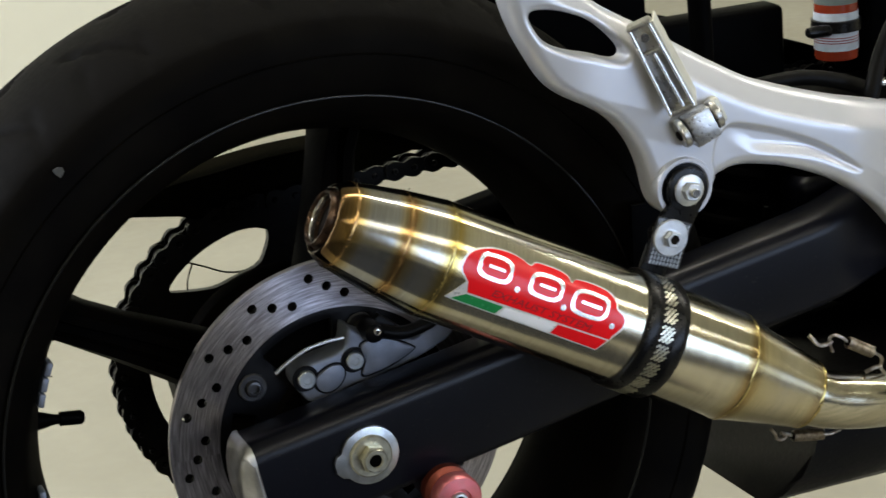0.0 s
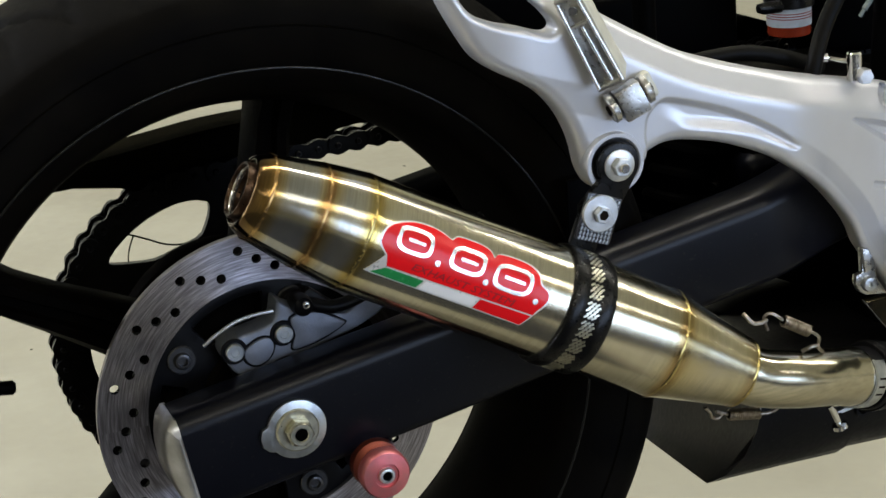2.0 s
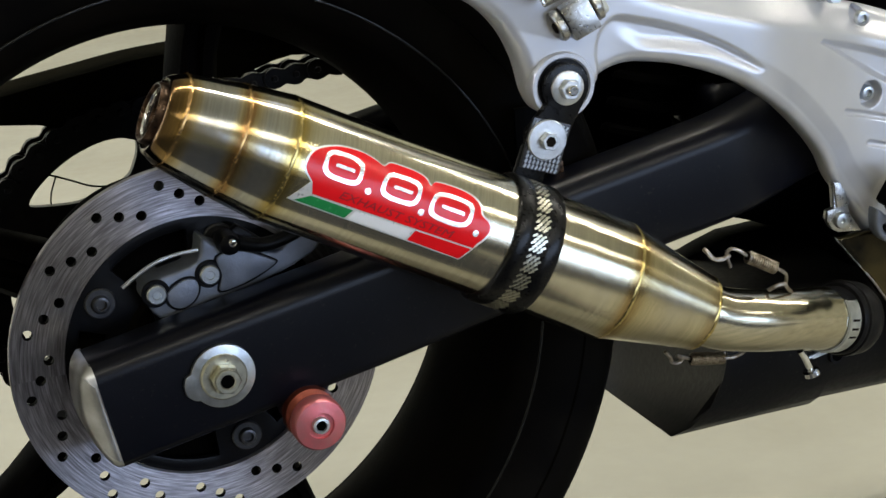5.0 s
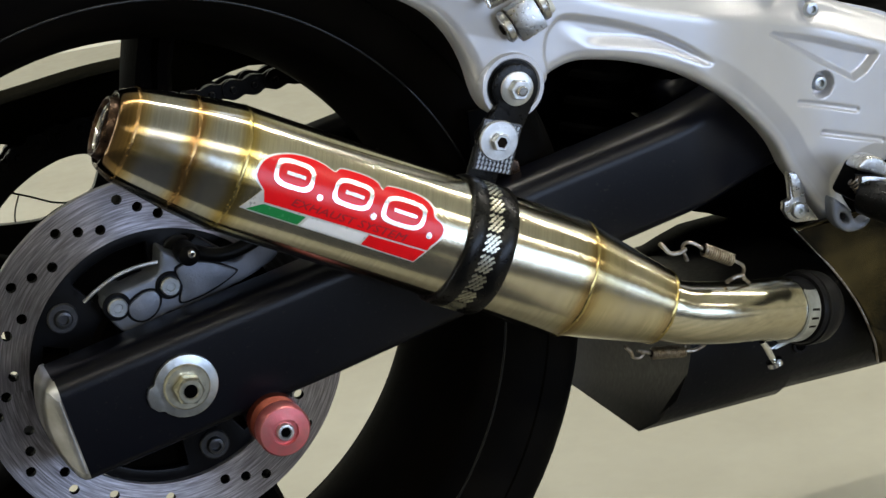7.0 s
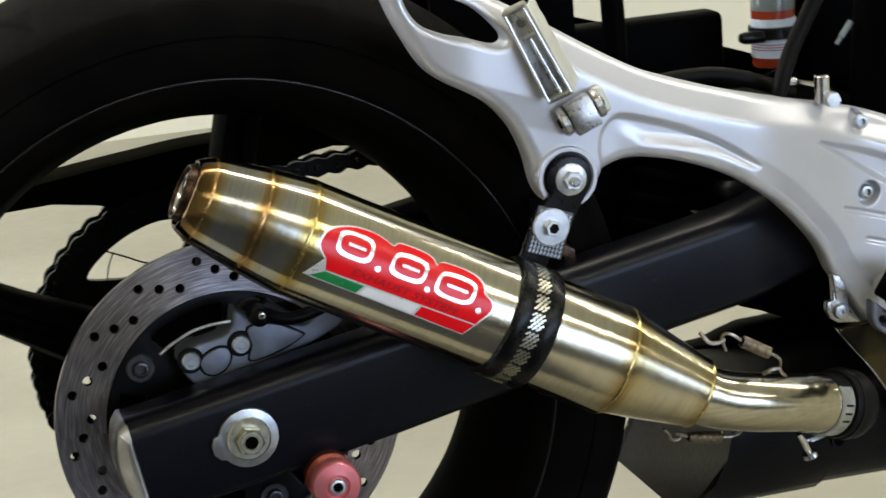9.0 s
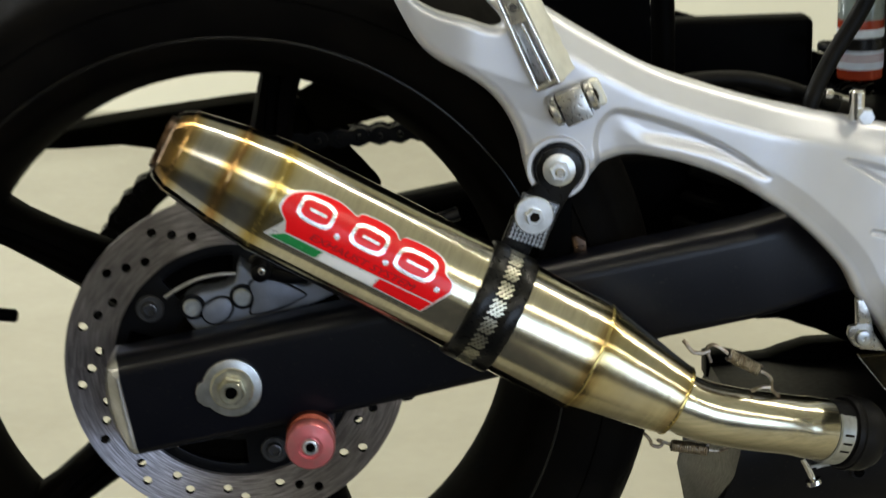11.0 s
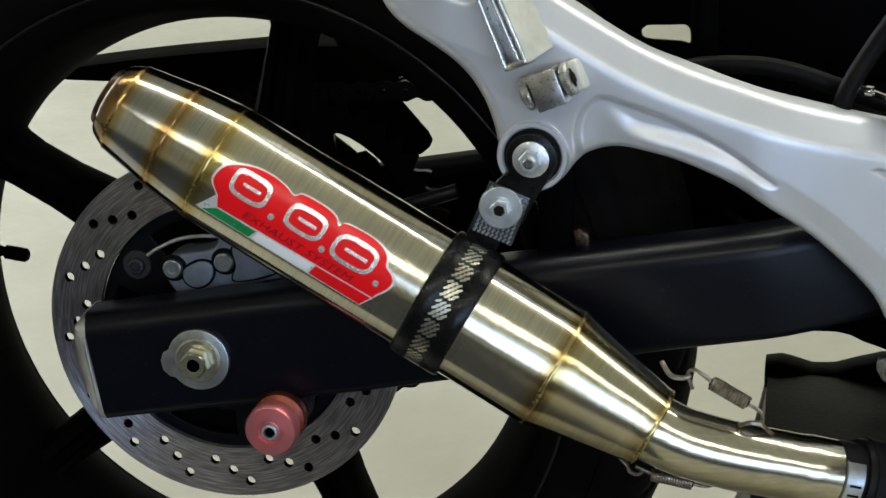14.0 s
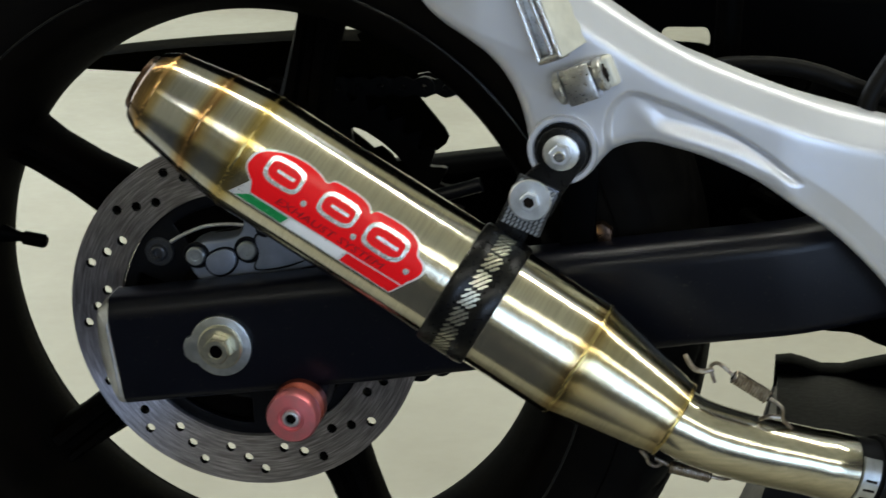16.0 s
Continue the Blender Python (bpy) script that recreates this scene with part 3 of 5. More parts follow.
# rear sprocket on the far side
SPY, TEETH, PITCH = 0.090, 47, 0.015875
SC = Vector((0.003, 0, 0.319))
RP = PITCH / (2 * math.sin(math.pi / TEETH))
outline = []
for i in range(TEETH * 6):
    a = 2 * math.pi * i / (TEETH * 6)
    r = RP - 0.0015 + 0.005 * math.cos(a * TEETH)
    outline.append((SC.x + r * math.cos(a), SC.z + r * math.sin(a)))
sl = [outline, ring2(SC.x, SC.z, 0.05, 40)]
for k in range(5):
    hole = curve([(0.1054, 135.4), (0.0998, 137.0), (0.0846, 128.8), (0.0761, 118.2), (0.0765, 96.8), (0.088, 90.0), (0.100, 88.3), (0.105, 90.5), (0.1078, 99.6), (0.1078, 109.6), (0.1072, 120.7)], 3, True)
    pts = [Vector((r * math.cos(radians(a)) + 0.0006, 0, r * math.sin(radians(a)) - 0.0073)) for r, a in hole]
    pts = [Matrix.Rotation(-radians(72 * k), 3, "Y") @ p * (0.97 if k else 1.0) for p in pts]
    sl.append([(SC.x + p.x, SC.z + p.z) for p in pts])
part("sprocket", slab(sl, SPY - 0.003, SPY + 0.003), M_chain, wheel, "dark steel rear sprocket", angle=30)
part("sprocket_carrier", lathed([(0.02, 0.06), (0.066, 0.06), (0.066, 0.082), (0.02, 0.084)], 40, "Y", AX), M_rim, wheel)

# drive chain
FC, RF = Vector((0.53, 0, 0.424)), 0.041
axis = FC - SC
dist, base = math.hypot(axis.x, axis.z), math.atan2(axis.z, axis.x)
off = math.asin((RP - RF) / dist)
path = []
a_top, a_bot = base + math.pi / 2 + (-off), base - math.pi / 2 + off
sweep = (a_bot + 2 * math.pi) - a_top
for i in range(121):
    a = a_top + sweep * i / 120
    path.append((SC.x + RP * math.cos(a), SC.z + RP * math.sin(a)))
for i in range(31):
    a = a_bot + (2 * math.pi - sweep) * i / 30
    path.append((FC.x + RF * math.cos(a), FC.z + RF * math.sin(a)))
path.append(path[0])
seglen = [math.dist(p, q) for p, q in zip(path, path[1:])]
total = sum(seglen)
count = 2 * round(total / PITCH / 2)
step = total / count


def along(s):
    s %= total
    for p, q, l in zip(path, path[1:], seglen):
        if s <= l:
            return p[0] + (q[0] - p[0]) * s / l, p[1] + (q[1] - p[1]) * s / l
        s -= l
    return path[-1]


def link_mesh(half):
    bm = bmesh.new()
    h = PITCH / 2
    shape = ring2(h, 0, 0.0076, 9, -math.pi * 0.62, math.pi * 0.62) + [(0, 0.0052)] + ring2(-h, 0, 0.0076, 9, math.pi * 0.38, math.pi * 1.62) + [(0, -0.0052)]
    for s in (-1, 1):
        got = slab([shape], s * half, s * (half + 0.0021))
        tmp = bpy.data.meshes.new("tmp")
        got.to_mesh(tmp)
        got.free()
        bm.from_mesh(tmp)
        bpy.data.meshes.remove(tmp)
    for x in (-h, h):
        lathe(bm, [(0.0001, -half - 0.0036), (0.0018, -half - 0.0036), (0.0026, -half - 0.0026), (0.0026, half + 0.003), (0.0001, half + 0.003)], 10, "Y", (x, 0, 0))
        lathe(bm, disc_prof(0.0051, -0.0048, 0.0048, 0.0003), 12, "Y", (x, 0, 0))
    return bm


links = []
chain_body = bmesh.new()
tube(chain_body, [(x, SPY, z) for x, z in path[:-1]], 0.0028, 6, False)
chain = part("drive_chain", chain_body, M_chain, bike, "oily dark roller drive chain round the rear sprocket")
for i in range(count):
    p, q = along(i * step), along((i + 1) * step)
    m = Matrix.Translation(((p[0] + q[0]) / 2, SPY, (p[1] + q[1]) / 2)) @ Matrix.Rotation(-math.atan2(q[1] - p[1], q[0] - p[0]), 4, "Y")
    if len(links) < 2:
        links.append(part("chain_link", link_mesh(0.0055 if i % 2 else 0.008), M_chain, chain, m=m, angle=50))
    else:
        again(links[i % 2], m)

# chain guard: a side plate outside the chain and a top flange over it
TOPL = curve([(-0.195, 0.4410), (-0.165, 0.4490), (-0.139, 0.4548), (-0.081, 0.4634), (-0.031, 0.4693), (0.0067, 0.4735), (0.0478, 0.4750), (0.076, 0.4755)], 5)
side = [(p[0], p[1]) for p in TOPL] + [(0.084, 0.450), (0.0850, 0.4320), (0.105, 0.409), (0.1080, 0.403), (0.106, 0.398), (0.100, 0.393), (0.094, 0.391), (0.086, 0.372), (0.066, 0.362), (0.040, 0.372), (0.022, 0.392), (0.010, 0.412), (-0.057, 0.4345), (-0.091, 0.4400), (-0.129, 0.4385), (-0.164, 0.4385)]
# a rounded slot in the lower part of the guard
slit = [(0.035, 0.404), (0.038, 0.407), (0.046, 0.407), (0.054, 0.402), (0.066, 0.393), (0.073, 0.386), (0.073, 0.383), (0.069, 0.382), (0.066, 0.387), (0.058, 0.393), (0.052, 0.391), (0.046, 0.396)]
guard = part("chain_guard", slab([side, slit], 0.0945, 0.0985), M_guard, bike, "brownish black plastic chain guard")
gb = bmesh.new()
lines = []
for off_z, y in ((0.0, 0.066), (0.002, 0.064), (0.003, 0.070), (0.003, 0.0995), (-0.001, 0.0995), (-0.001, 0.070), (-0.004, 0.066)):
    lines.append([gb.verts.new((x, y, z + off_z)) for x, z in TOPL])
for a, b in zip(lines, lines[1:] + lines[:1]):
    for k in range(len(TOPL) - 1):
        gb.faces.new((a[k], a[k + 1], b[k + 1], b[k]))
gb.faces.new([l[0] for l in lines]), gb.faces.new([l[-1] for l in lines])
part("guard_flange", gb, M_guard, guard)
part("guard_skirt", slab([[(0.046, 0.482), (0.060, 0.4895), (0.085, 0.4910), (0.115, 0.4840), (0.150, 0.4700), (0.1440, 0.4560), (0.1363, 0.4567), (0.1297, 0.4604), (0.1180, 0.4618), (0.1048, 0.4600), (0.0900, 0.4560), (0.0751, 0.4530), (0.0600, 0.4540)]], 0.0640, 0.0675, 0.0008), M_guard, guard)

# ---- swingarm ----
SL = math.atan2(0.414 - 0.336, 0.36 + 0.078)
SM4 = Matrix.Translation((0, 0, ZA)) @ Matrix.Rotation(-SL, 4, "Y")


R_TOP, R_LOW = 0.0140, 0.0070


def arm(y0, y1, up=0.0):
    """A box section with a well rounded shoulder, swept along the arm."""
    bm = bmesh.new()
    rings = []
    for x in (-0.0742, -0.06, -0.03, 0.02, 0.10, 0.20, 0.30, 0.355, 0.37, 0.385, 0.40, 0.415, 0.43, 0.445, 0.47):
        zt = 0.0361 + up * min(1, max(0, (x + 0.085) / 0.105)) - 0.0015 * max(0, (x - 0.43) / 0.04)
        zb = -0.0362 + (0.0055 * min(1, max(0, (x - 0.14) / 0.16)) if y0 < 0 else 0)
        t = min(1, max(0, (x - 0.355) / 0.09)) if y0 < 0 else 0
        dy = 0.022 * t * t * (3 - 2 * t)
        ring = []
        for cy, cz, r, q0 in ((y0 + R_TOP, zt - R_TOP, R_TOP, 180), (y1 - R_LOW, zt - R_LOW, R_LOW, 90), (y1 - R_LOW, zb + R_LOW, R_LOW, 0), (y0 + R_LOW, zb + R_LOW, R_LOW, -90)):
            for i in range(9):
                q = radians(q0 - i * 90 / 8)
                ring.append(bm.verts.new((x, cy + r * math.cos(q) + dy, cz + r * math.sin(q))))
        rings.append(ring)
    n = len(rings[0])
    for p, q in zip(rings, rings[1:]):
        for i in range(n):
            bm.faces.new((p[i], p[(i + 1) % n], q[(i + 1) % n], q[i]))
    bm.faces.new(rings[0]), bm.faces.new(list(reversed(rings[-1])))
    bmesh.ops.recalc_face_normals(bm, faces=bm.faces)
    bmesh.ops.transform(bm, verts=bm.verts, matrix=SM4)
    return bm


swing = part("swingarm", arm(-0.127, -0.090), M_swing, bike, "black box-section swingarm", angle=50)
part("hose_guide", slab([[(0.2140, 0.3880), (0.2180, 0.3862), (0.2345, 0.3870), (0.2360, 0.4010), (0.2375, 0.4420), (0.2150, 0.4420)]], -0.102, -0.098, 0.0012), M_dark, swing, "dark grey hose guide plate")
part("guide_foot", slab([[(0.2362, 0.4050), (0.2400, 0.4062), (0.2465, 0.4020), (0.2470, 0.3900), (0.2385, 0.3900)]], -0.103, -0.094, 0.0015), M_tip, swing, "worn pale foot of the hose guide")
# same black arm; shade on the far side is put into a darker colour
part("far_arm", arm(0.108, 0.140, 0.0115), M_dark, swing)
part("cross_brace", boxed(0.08, 0.17, 0.055, SM4 @ pose(0.43, 0.03, 0.008), 0.012, 3), M_swing, swing)
cap = []
for t in range(15):
    f = t / 14
    cap.append((-0.0765 - 0.0122 * math.sin(math.pi * f) ** 0.6 + 0.001 * f, 0.0352 - 0.0715 * f))
capl = cap + [(-0.0738, -0.0363), (-0.0733, 0.0352)]
bm = slab([capl], -0.1290, -0.0880, 0.0030, 4)
for v in bm.verts:
    if v.co.y < -0.11:
        v.co.y += 0.013 * min(1, max(0, (-0.0750 - v.co.x) / 0.0140)) ** 1.3
for cut in (-0.1255, -0.124, -0.122, -0.1195, -0.1165, -0.1135):
    bmesh.ops.bisect_plane(bm, geom=list(bm.verts) + list(bm.edges) + list(bm.faces), plane_co=(0, cut, 0), plane_no=(0, 1, 0))
for v in bm.verts:
    # the cap follows the arm's rounded shoulder
    for sg, r in ((1, R_TOP), (-1, R_LOW)):
        d = min(r, max(0.0, -0.1275 + r - v.co.y))
        lim = 0.0358 - r + math.sqrt(max(0, r * r - d * d))
        if sg * v.co.z > lim:
            v.co.z = sg * lim
bmesh.ops.transform(bm, verts=bm.verts, matrix=SM4)
part("end_cap", bm, M_cap, swing, "silver aluminium swingarm end cap", angle=62)
# axle washer with its ear, nut and bore
wl = ring2(0.0, ZA, 0.0205, 40, radians(-140), radians(165)) + [(-0.0235, ZA + 0.0035), (-0.0252, ZA - 0.002), (-0.0240, ZA - 0.0085), (-0.0195, ZA - 0.0125)]
part("axle_washer", slab([wl], -0.1272, -0.1308, 0.0008), M_zinc, swing, "zinc plated axle adjuster washer")
part("axle_washer_step", lathed([(0.0148, -0.1306), (0.0148, -0.1325), (0.0138, -0.1335), (0.005, -0.1335)], 36, "Y", AX), M_brass, swing)
part("axle_nut", hexed(0.0096, -0.1333, -0.1405, AX, radians(12), 0.0062), M_brass, swing, "yellow zinc plated axle nut")
part("axle_end", lathed([(0.0080, -0.1340), (0.0080, -0.1412), (0.0074, -0.1420), (0.0049, -0.1420), (0.0044, -0.1414), (0.0044, -0.1340)], 32, "Y", AX, True), M_brass, swing, "hollow threaded axle end")
# a dark plug puts the bore's shade into colour
part("axle_bore", lathed([(0.00435, -0.1412), (0.00435, -0.1345), (0.0001, -0.1345)], 20, "Y", AX), M_dark, swing, "axle bore, its shade drawn as a dark plug")
# paddock stand bobbin
BC = (0.0522, 0, 0.2783)
part("bobbin_lug", slab([[(0.036, 0.296), (0.072, 0.303), (0.066, 0.272), (0.052, 0.262), (0.040, 0.270)]], -0.095, -0.120, 0.003), M_swing, swing)
part("bobbin_base", lathed([(0.009, -0.118), (0.0135, -0.119), (0.0165, -0.1225), (0.0175, -0.127), (0.0165, -0.1315), (0.0115, -0.134), (0.010, -0.136)], 40, "Y", BC), M_orange, swing, "copper red inner flange of the bobbin")
part("stand_bobbin", lathed([(0.0095, -0.1335), (0.0105, -0.137), (0.0148, -0.1395), (0.0170, -0.142), (0.0170, -0.1505), (0.0158, -0.1525), (0.0085, -0.1535), (0.0082, -0.1515), (0.004, -0.1515)], 48, "Y", BC), M_pink, swing, "pink anodised paddock stand bobbin")
bolt(swing, (BC[0], -0.1515, BC[2]), 0.0058, 0.0030, "bobbin_screw", M_bright, 0.62)
# dark hexagon plug in place of the shade in the socket
part("screw_socket", hexed(0.0034, -0.1500, -0.1540, BC, 0.3), M_dark, swing, "hexagon socket of the screw, its shade drawn as a dark plug")

# ---- rear brake caliper ----
cal_outline = curve([(-0.034, 0.357), (-0.033, 0.366), (-0.022, 0.371), (0.001, 0.377), (0.006, 0.391), (0.014, 0.386), (0.030, 0.384), (0.052, 0.374), (0.066, 0.386), (0.082, 0.392), (0.080, 0.372), (0.058, 0.362), (0.036, 0.355), (0.006, 0.350), (-0.022, 0.343)], 4, True)
cal = part("brake_caliper", slab([[(p[0], p[1]) for p in cal_outline]], -0.0895, -0.062, 0.0022, 3), M_cal, bike, "grey cast rear brake caliper over the disc")


def groove(shape):
    """A thin black slab round a raised plate of the caliper: its groove's shade as colour."""
    cx, cz = sum(p[0] for p in shape) / len(shape), sum(p[1] for p in shape) / len(shape)
    out = []
    for p in shape:
        d = math.hypot(p[0] - cx, p[1] - cz)
        out.append((cx + (p[0] - cx) * (d + 0.0016) / d, cz + (p[1] - cz) * (d + 0.0016) / d))
    part("groove_shade", slab([out], -0.0888, -0.0899), M_black, cal)


plate = curve([(-0.020, 0.361), (-0.010, 0.3672), (-0.002, 0.3665), (0.000, 0.360), (-0.004, 0.353), (-0.012, 0.3495), (-0.019, 0.353)], 4, True)
groove(plate)
part("caliper_plate", slab([[(p[0], p[1]) for p in plate]], -0.0888, -0.0918, 0.0008), M_cal, cal)
plate = curve([(0.014, 0.378), (0.030, 0.379), (0.048, 0.3705), (0.050, 0.3665), (0.034, 0.3595), (0.014, 0.3555), (0.0155, 0.366)], 4, True)
groove(plate)
part("caliper_plate", slab([[(p[0], p[1]) for p in plate]], -0.0888, -0.0912, 0.0008), M_cal, cal)
for c in ((-0.0272, 0.3618), (0.0077, 0.3681)):
    part("caliper_recess", lathed(disc_prof(0.0092, -0.0885, -0.0905), 28, "Y", (c[0], 0, c[1])), M_black, cal)
    part("caliper_pin", lathed([(0.0064, -0.09), (0.0064, -0.0930), (0.0055, -0.0938), (0.003, -0.0938), (0.0026, -0.0932)], 24, "Y", (c[0], 0, c[1])), M_zinc, cal, "round zinc caliper pin")
part("bleed_cap", lathed([(0.0065, -0.080), (0.0075, -0.090), (0.0065, -0.098), (0.003, -0.1005)], 20, "Y", (0.0215, 0, 0.3865)), M_black, cal)
bolt(cal, (0.0225, -0.099, 0.3885), 0.0028, 0.003, "bleed_screw", M_chrome, 0.4)
part("brake_hose", tubed(curve([(0.024, -0.088, 0.386), (0.045, -0.092, 0.381), (0.072, -0.09, 0.387), (0.10, -0.085, 0.40), (0.16, -0.08, 0.42)], 8), 0.0048, 10), M_black, cal)
part("pad_spring", tubed(curve([(-0.0464, -0.085, 0.368), (-0.0380, -0.085, 0.3735), (-0.0241, -0.085, 0.3802), (-0.0100, -0.085, 0.3830), (0.0036, -0.085, 0.3834)], 6), 0.0013, 8), M_cap, cal)
part("caliper_bracket", slab([[(-0.02, 0.30), (0.02, 0.30), (0.06, 0.37), (0.03, 0.395), (-0.03, 0.352)]], -0.086, -0.078, 0.002), M_black, cal)

# ---- silencer: its own x axis runs down the can ----
SA, SD = Vector((0.1, -0.180, 0.4236)), Vector((0.87353, -0.045, -0.48629)).normalized()
SY = Vector((0, 0, 1)).cross(SD).normalized()
SZ = SD.cross(SY)
SMAT = Matrix.Translation(SA) @ Matrix((SD, SY, SZ)).transposed().to_4x4()
RC = 0.038
prof = [(0.0200, -0.1420), (0.0203, -0.1478), (0.0212, -0.1486), (0.0226, -0.1482), (0.0238, -0.1468), (0.0256, -0.1435), (0.0281, -0.1382), (0.0343, -0.1042), (0.0362, -0.090), (0.0374, -0.080), (0.0380, -0.0745), (0.0380, 0.05), (0.0380, 0.1572), (0.0360, 0.165),
        (0.0318, 0.186), (0.0266, 0.2130), (0.0249, 0.2210), (0.0247, 0.2236), (0.0236, 0.2252), (0.0210, 0.2252)]
can = part("silencer", lathed(prof, 128, "X"), M_can, bike, "brushed stainless steel conical silencer with heat-tinted welds", SMAT, 60)
part("outlet", lathed([(0.0160, -0.08), (0.0160, -0.1512), (0.0166, -0.1524), (0.0176, -0.1526), (0.0182, -0.1514), (0.0184, -0.1470), (0.0198, -0.1462), (0.0198, -0.12)], 64, "X", (0, 0, 0), True), M_tip, can, "smoked brown steel outlet pipe")
part("outlet_liner", lathed([(0.0152, -0.1470), (0.0152, -0.1498), (0.0155, -0.1504), (0.0159, -0.1498), (0.0159, -0.1482)], 48, "X", (0, 0, 0), True), M_chrome, can, "bright steel liner in the outlet")
part("outlet_bore", lathed([(0.0158, -0.1440), (0.0150, -0.1438), (0.0148, -0.03), (0.0001, -0.03)], 40, "X"), M_soot_shade, can, "sooty black bore of the outlet")
for s, r in ((-0.1382, 0.0281), (-0.1042, 0.0343), (-0.0745, 0.0380), (0.1572, 0.0380), (0.2234, 0.0247)):
    bm = bmesh.new()
    segs = 170
    rr = []
    for i in range(segs):
        a = 2 * math.pi * i / segs
        k = 1 + 0.08 * math.sin(i * 2.1) + 0.25 * noise.noise((math.cos(a) * 6, math.sin(a) * 6, s * 90))
        ds = 0.0006 * noise.noise((math.cos(a) * 3, math.sin(a) * 3, s * 50 + 7))
        rr.append([bm.verts.new((s + ds + 0.0012 * k * math.cos(q), (r + 0.00020 * k * math.sin(q)) * math.cos(a), (r + 0.00020 * k * math.sin(q)) * math.sin(a))) for q in (0, 0.8, 1.57, 2.34, 3.14, 4.7)])
    for i in range(segs):
        for j in range(6):
            bm.faces.new((rr[i][j], rr[(i + 1) % segs][j], rr[(i + 1) % segs][(j + 1) % 6], rr[i][(j + 1) % 6]))
    part("weld_bead", bm, M_straw if s in (-0.0745, 0.1572, 0.2234) else M_weld, can, "straw yellow weld bead" if s in (-0.0745, 0.1572, 0.2234) else "golden brown weld bead")


def wrapped(bm, base=RC, cuts=0.0018):
    """Lays a flat mesh (x along the can, z round it, y its height inwards) on to the can."""
    for k in range(-14, 22):
        bmesh.ops.bisect_plane(bm, geom=list(bm.verts) + list(bm.edges) + list(bm.faces), plane_co=(0, 0, k * cuts + 0.00037), plane_no=(0, 0, 1))
    for v in bm.verts:
        a, r = v.co.z / RC, base - v.co.y
        v.co = Vector((v.co.x, -r * math.cos(a), r * math.sin(a)))
    return bm


def U(deg):
    return RC * radians(deg)


def foil(name, loops, h0, h1, material, label=""):
    return part(name, wrapped(slab([[(s, U(a)) for s, a in lp] for lp in loops], -h0, -h1)), material, can, label)


top = [(float(p[0]), float(p[1])) for p in curve([(-0.0606, -0.5), (-0.0668, 8), (-0.0676, 16), (-0.0655, 25), (-0.0605, 32), (-0.0496, 38.8), (-0.0372, 40.6), (-0.028, 38.3), (-0.0215, 35.2), (-0.0172, 40.5), (-0.0026, 41.3), (0.0057, 38.6),
                                                (0.0100, 33.0), (0.0128, 38.0), (0.0254, 39.8), (0.0368, 38.0), (0.0435, 32.0), (0.0462, 23.5), (0.0520, 19.0), (0.0540, 12.5), (0.0524, 5.0), (0.0490, -3.0)], 4)]
edge = top + [(0.0422, -22.0), (-0.0632, -22.1), (-0.0690, -21.5)]
cen = (-0.01, 8.0)
foil("badge_edge", [edge], -0.0002, 0.00035, M_border, "silver border of the badge")
inner = [(cen[0] + (s - cen[0]) * 0.978, cen[1] + (a - cen[1]) * 0.955) for s, a in top] + [(0.0468, -7.0), (-0.0570, -9.9)]
foil("badge_field", [inner], 0.0003, 0.0006, M_red, "glossy red badge field")
foil("badge_stripe", [[(-0.0570, -11.8), (-0.0304, -11.6), (-0.0332, -20.9), (-0.0650, -20.7)]], 0.0003, 0.0006, M_green, "green stripe of the badge")
foil("badge_stripe", [[(-0.0288, -11.4), (0.0080, -10.0), (0.0058, -20.4), (-0.0312, -20.9)]], 0.0003, 0.0006, M_white, "white stripe of the badge")
foil("badge_stripe", [[(0.0096, -9.8), (0.0458, -8.6), (0.0418, -20.9), (0.0076, -20.4)]], 0.0003, 0.0006, M_red, "red stripe of the badge")


def loop_shape(s0, s1, a0, a1, w, slant=0.0):
    """A rounded ring seen as a plain emblem."""
    sm, am, hs, ha = (s0 + s1) / 2, (a0 + a1) / 2, (s1 - s0) / 2, (a1 - a0) / 2
    out = [(sm + hs * math.copysign(abs(math.cos(t)) ** 0.6, math.cos(t)) + slant * math.sin(t), am + ha * math.copysign(abs(math.sin(t)) ** 0.6, math.sin(t))) for t in [2 * math.pi * i / 36 for i in range(36)]]
    wi = math.degrees(w / RC)
    inn = [(sm + (s - sm) * (1 - w / hs), am + (a - am) * (1 - wi / ha)) for s, a in out]
    return [out, inn]


for s0, s1, a0, a1, sl_ in ((-0.0572, -0.0325, 7.6, 33.0, 0.0), (-0.0200, 0.0048, 7.6, 32.0, 0.0010), (0.0118, 0.0395, 5.2, 31.0, 0.0012)):
    foil("badge_emblem", loop_shape(s0, s1, a0, a1, 0.0025, sl_), 0.0005, 0.0011, M_silver, "raised chrome emblem loop")
    am = (a0 + a1) / 2
    foil("badge_emblem", [[(s0 + 0.0075, am + 1.6), (s1 - 0.0055, am + 1.6), (s1 - 0.0055, am - 1.4), (s0 + 0.0075, am - 1.4)]], 0.0005, 0.0011, M_silver, "raised chrome emblem bar")
for s, a in ((-0.0268, 8.2), (0.0078, 7.0), (0.0445, 6.0)):
    foil("badge_emblem", [[(s + 0.0019 * math.cos(t), a + 2.9 * math.sin(t)) for t in [2 * math.pi * i / 14 for i in range(14)]]], 0.0005, 0.0011, M_silver, "raised chrome emblem dot")
txt = bpy.data.curves.new("badge_text", "FONT")
txt.body, txt.size, txt.shear = "EXHAUST SYSTEM", 0.0064, 0.25
txt.align_x, txt.align_y, txt.resolution_u = "CENTER", "CENTER", 2
tob = new("badge_text", txt)
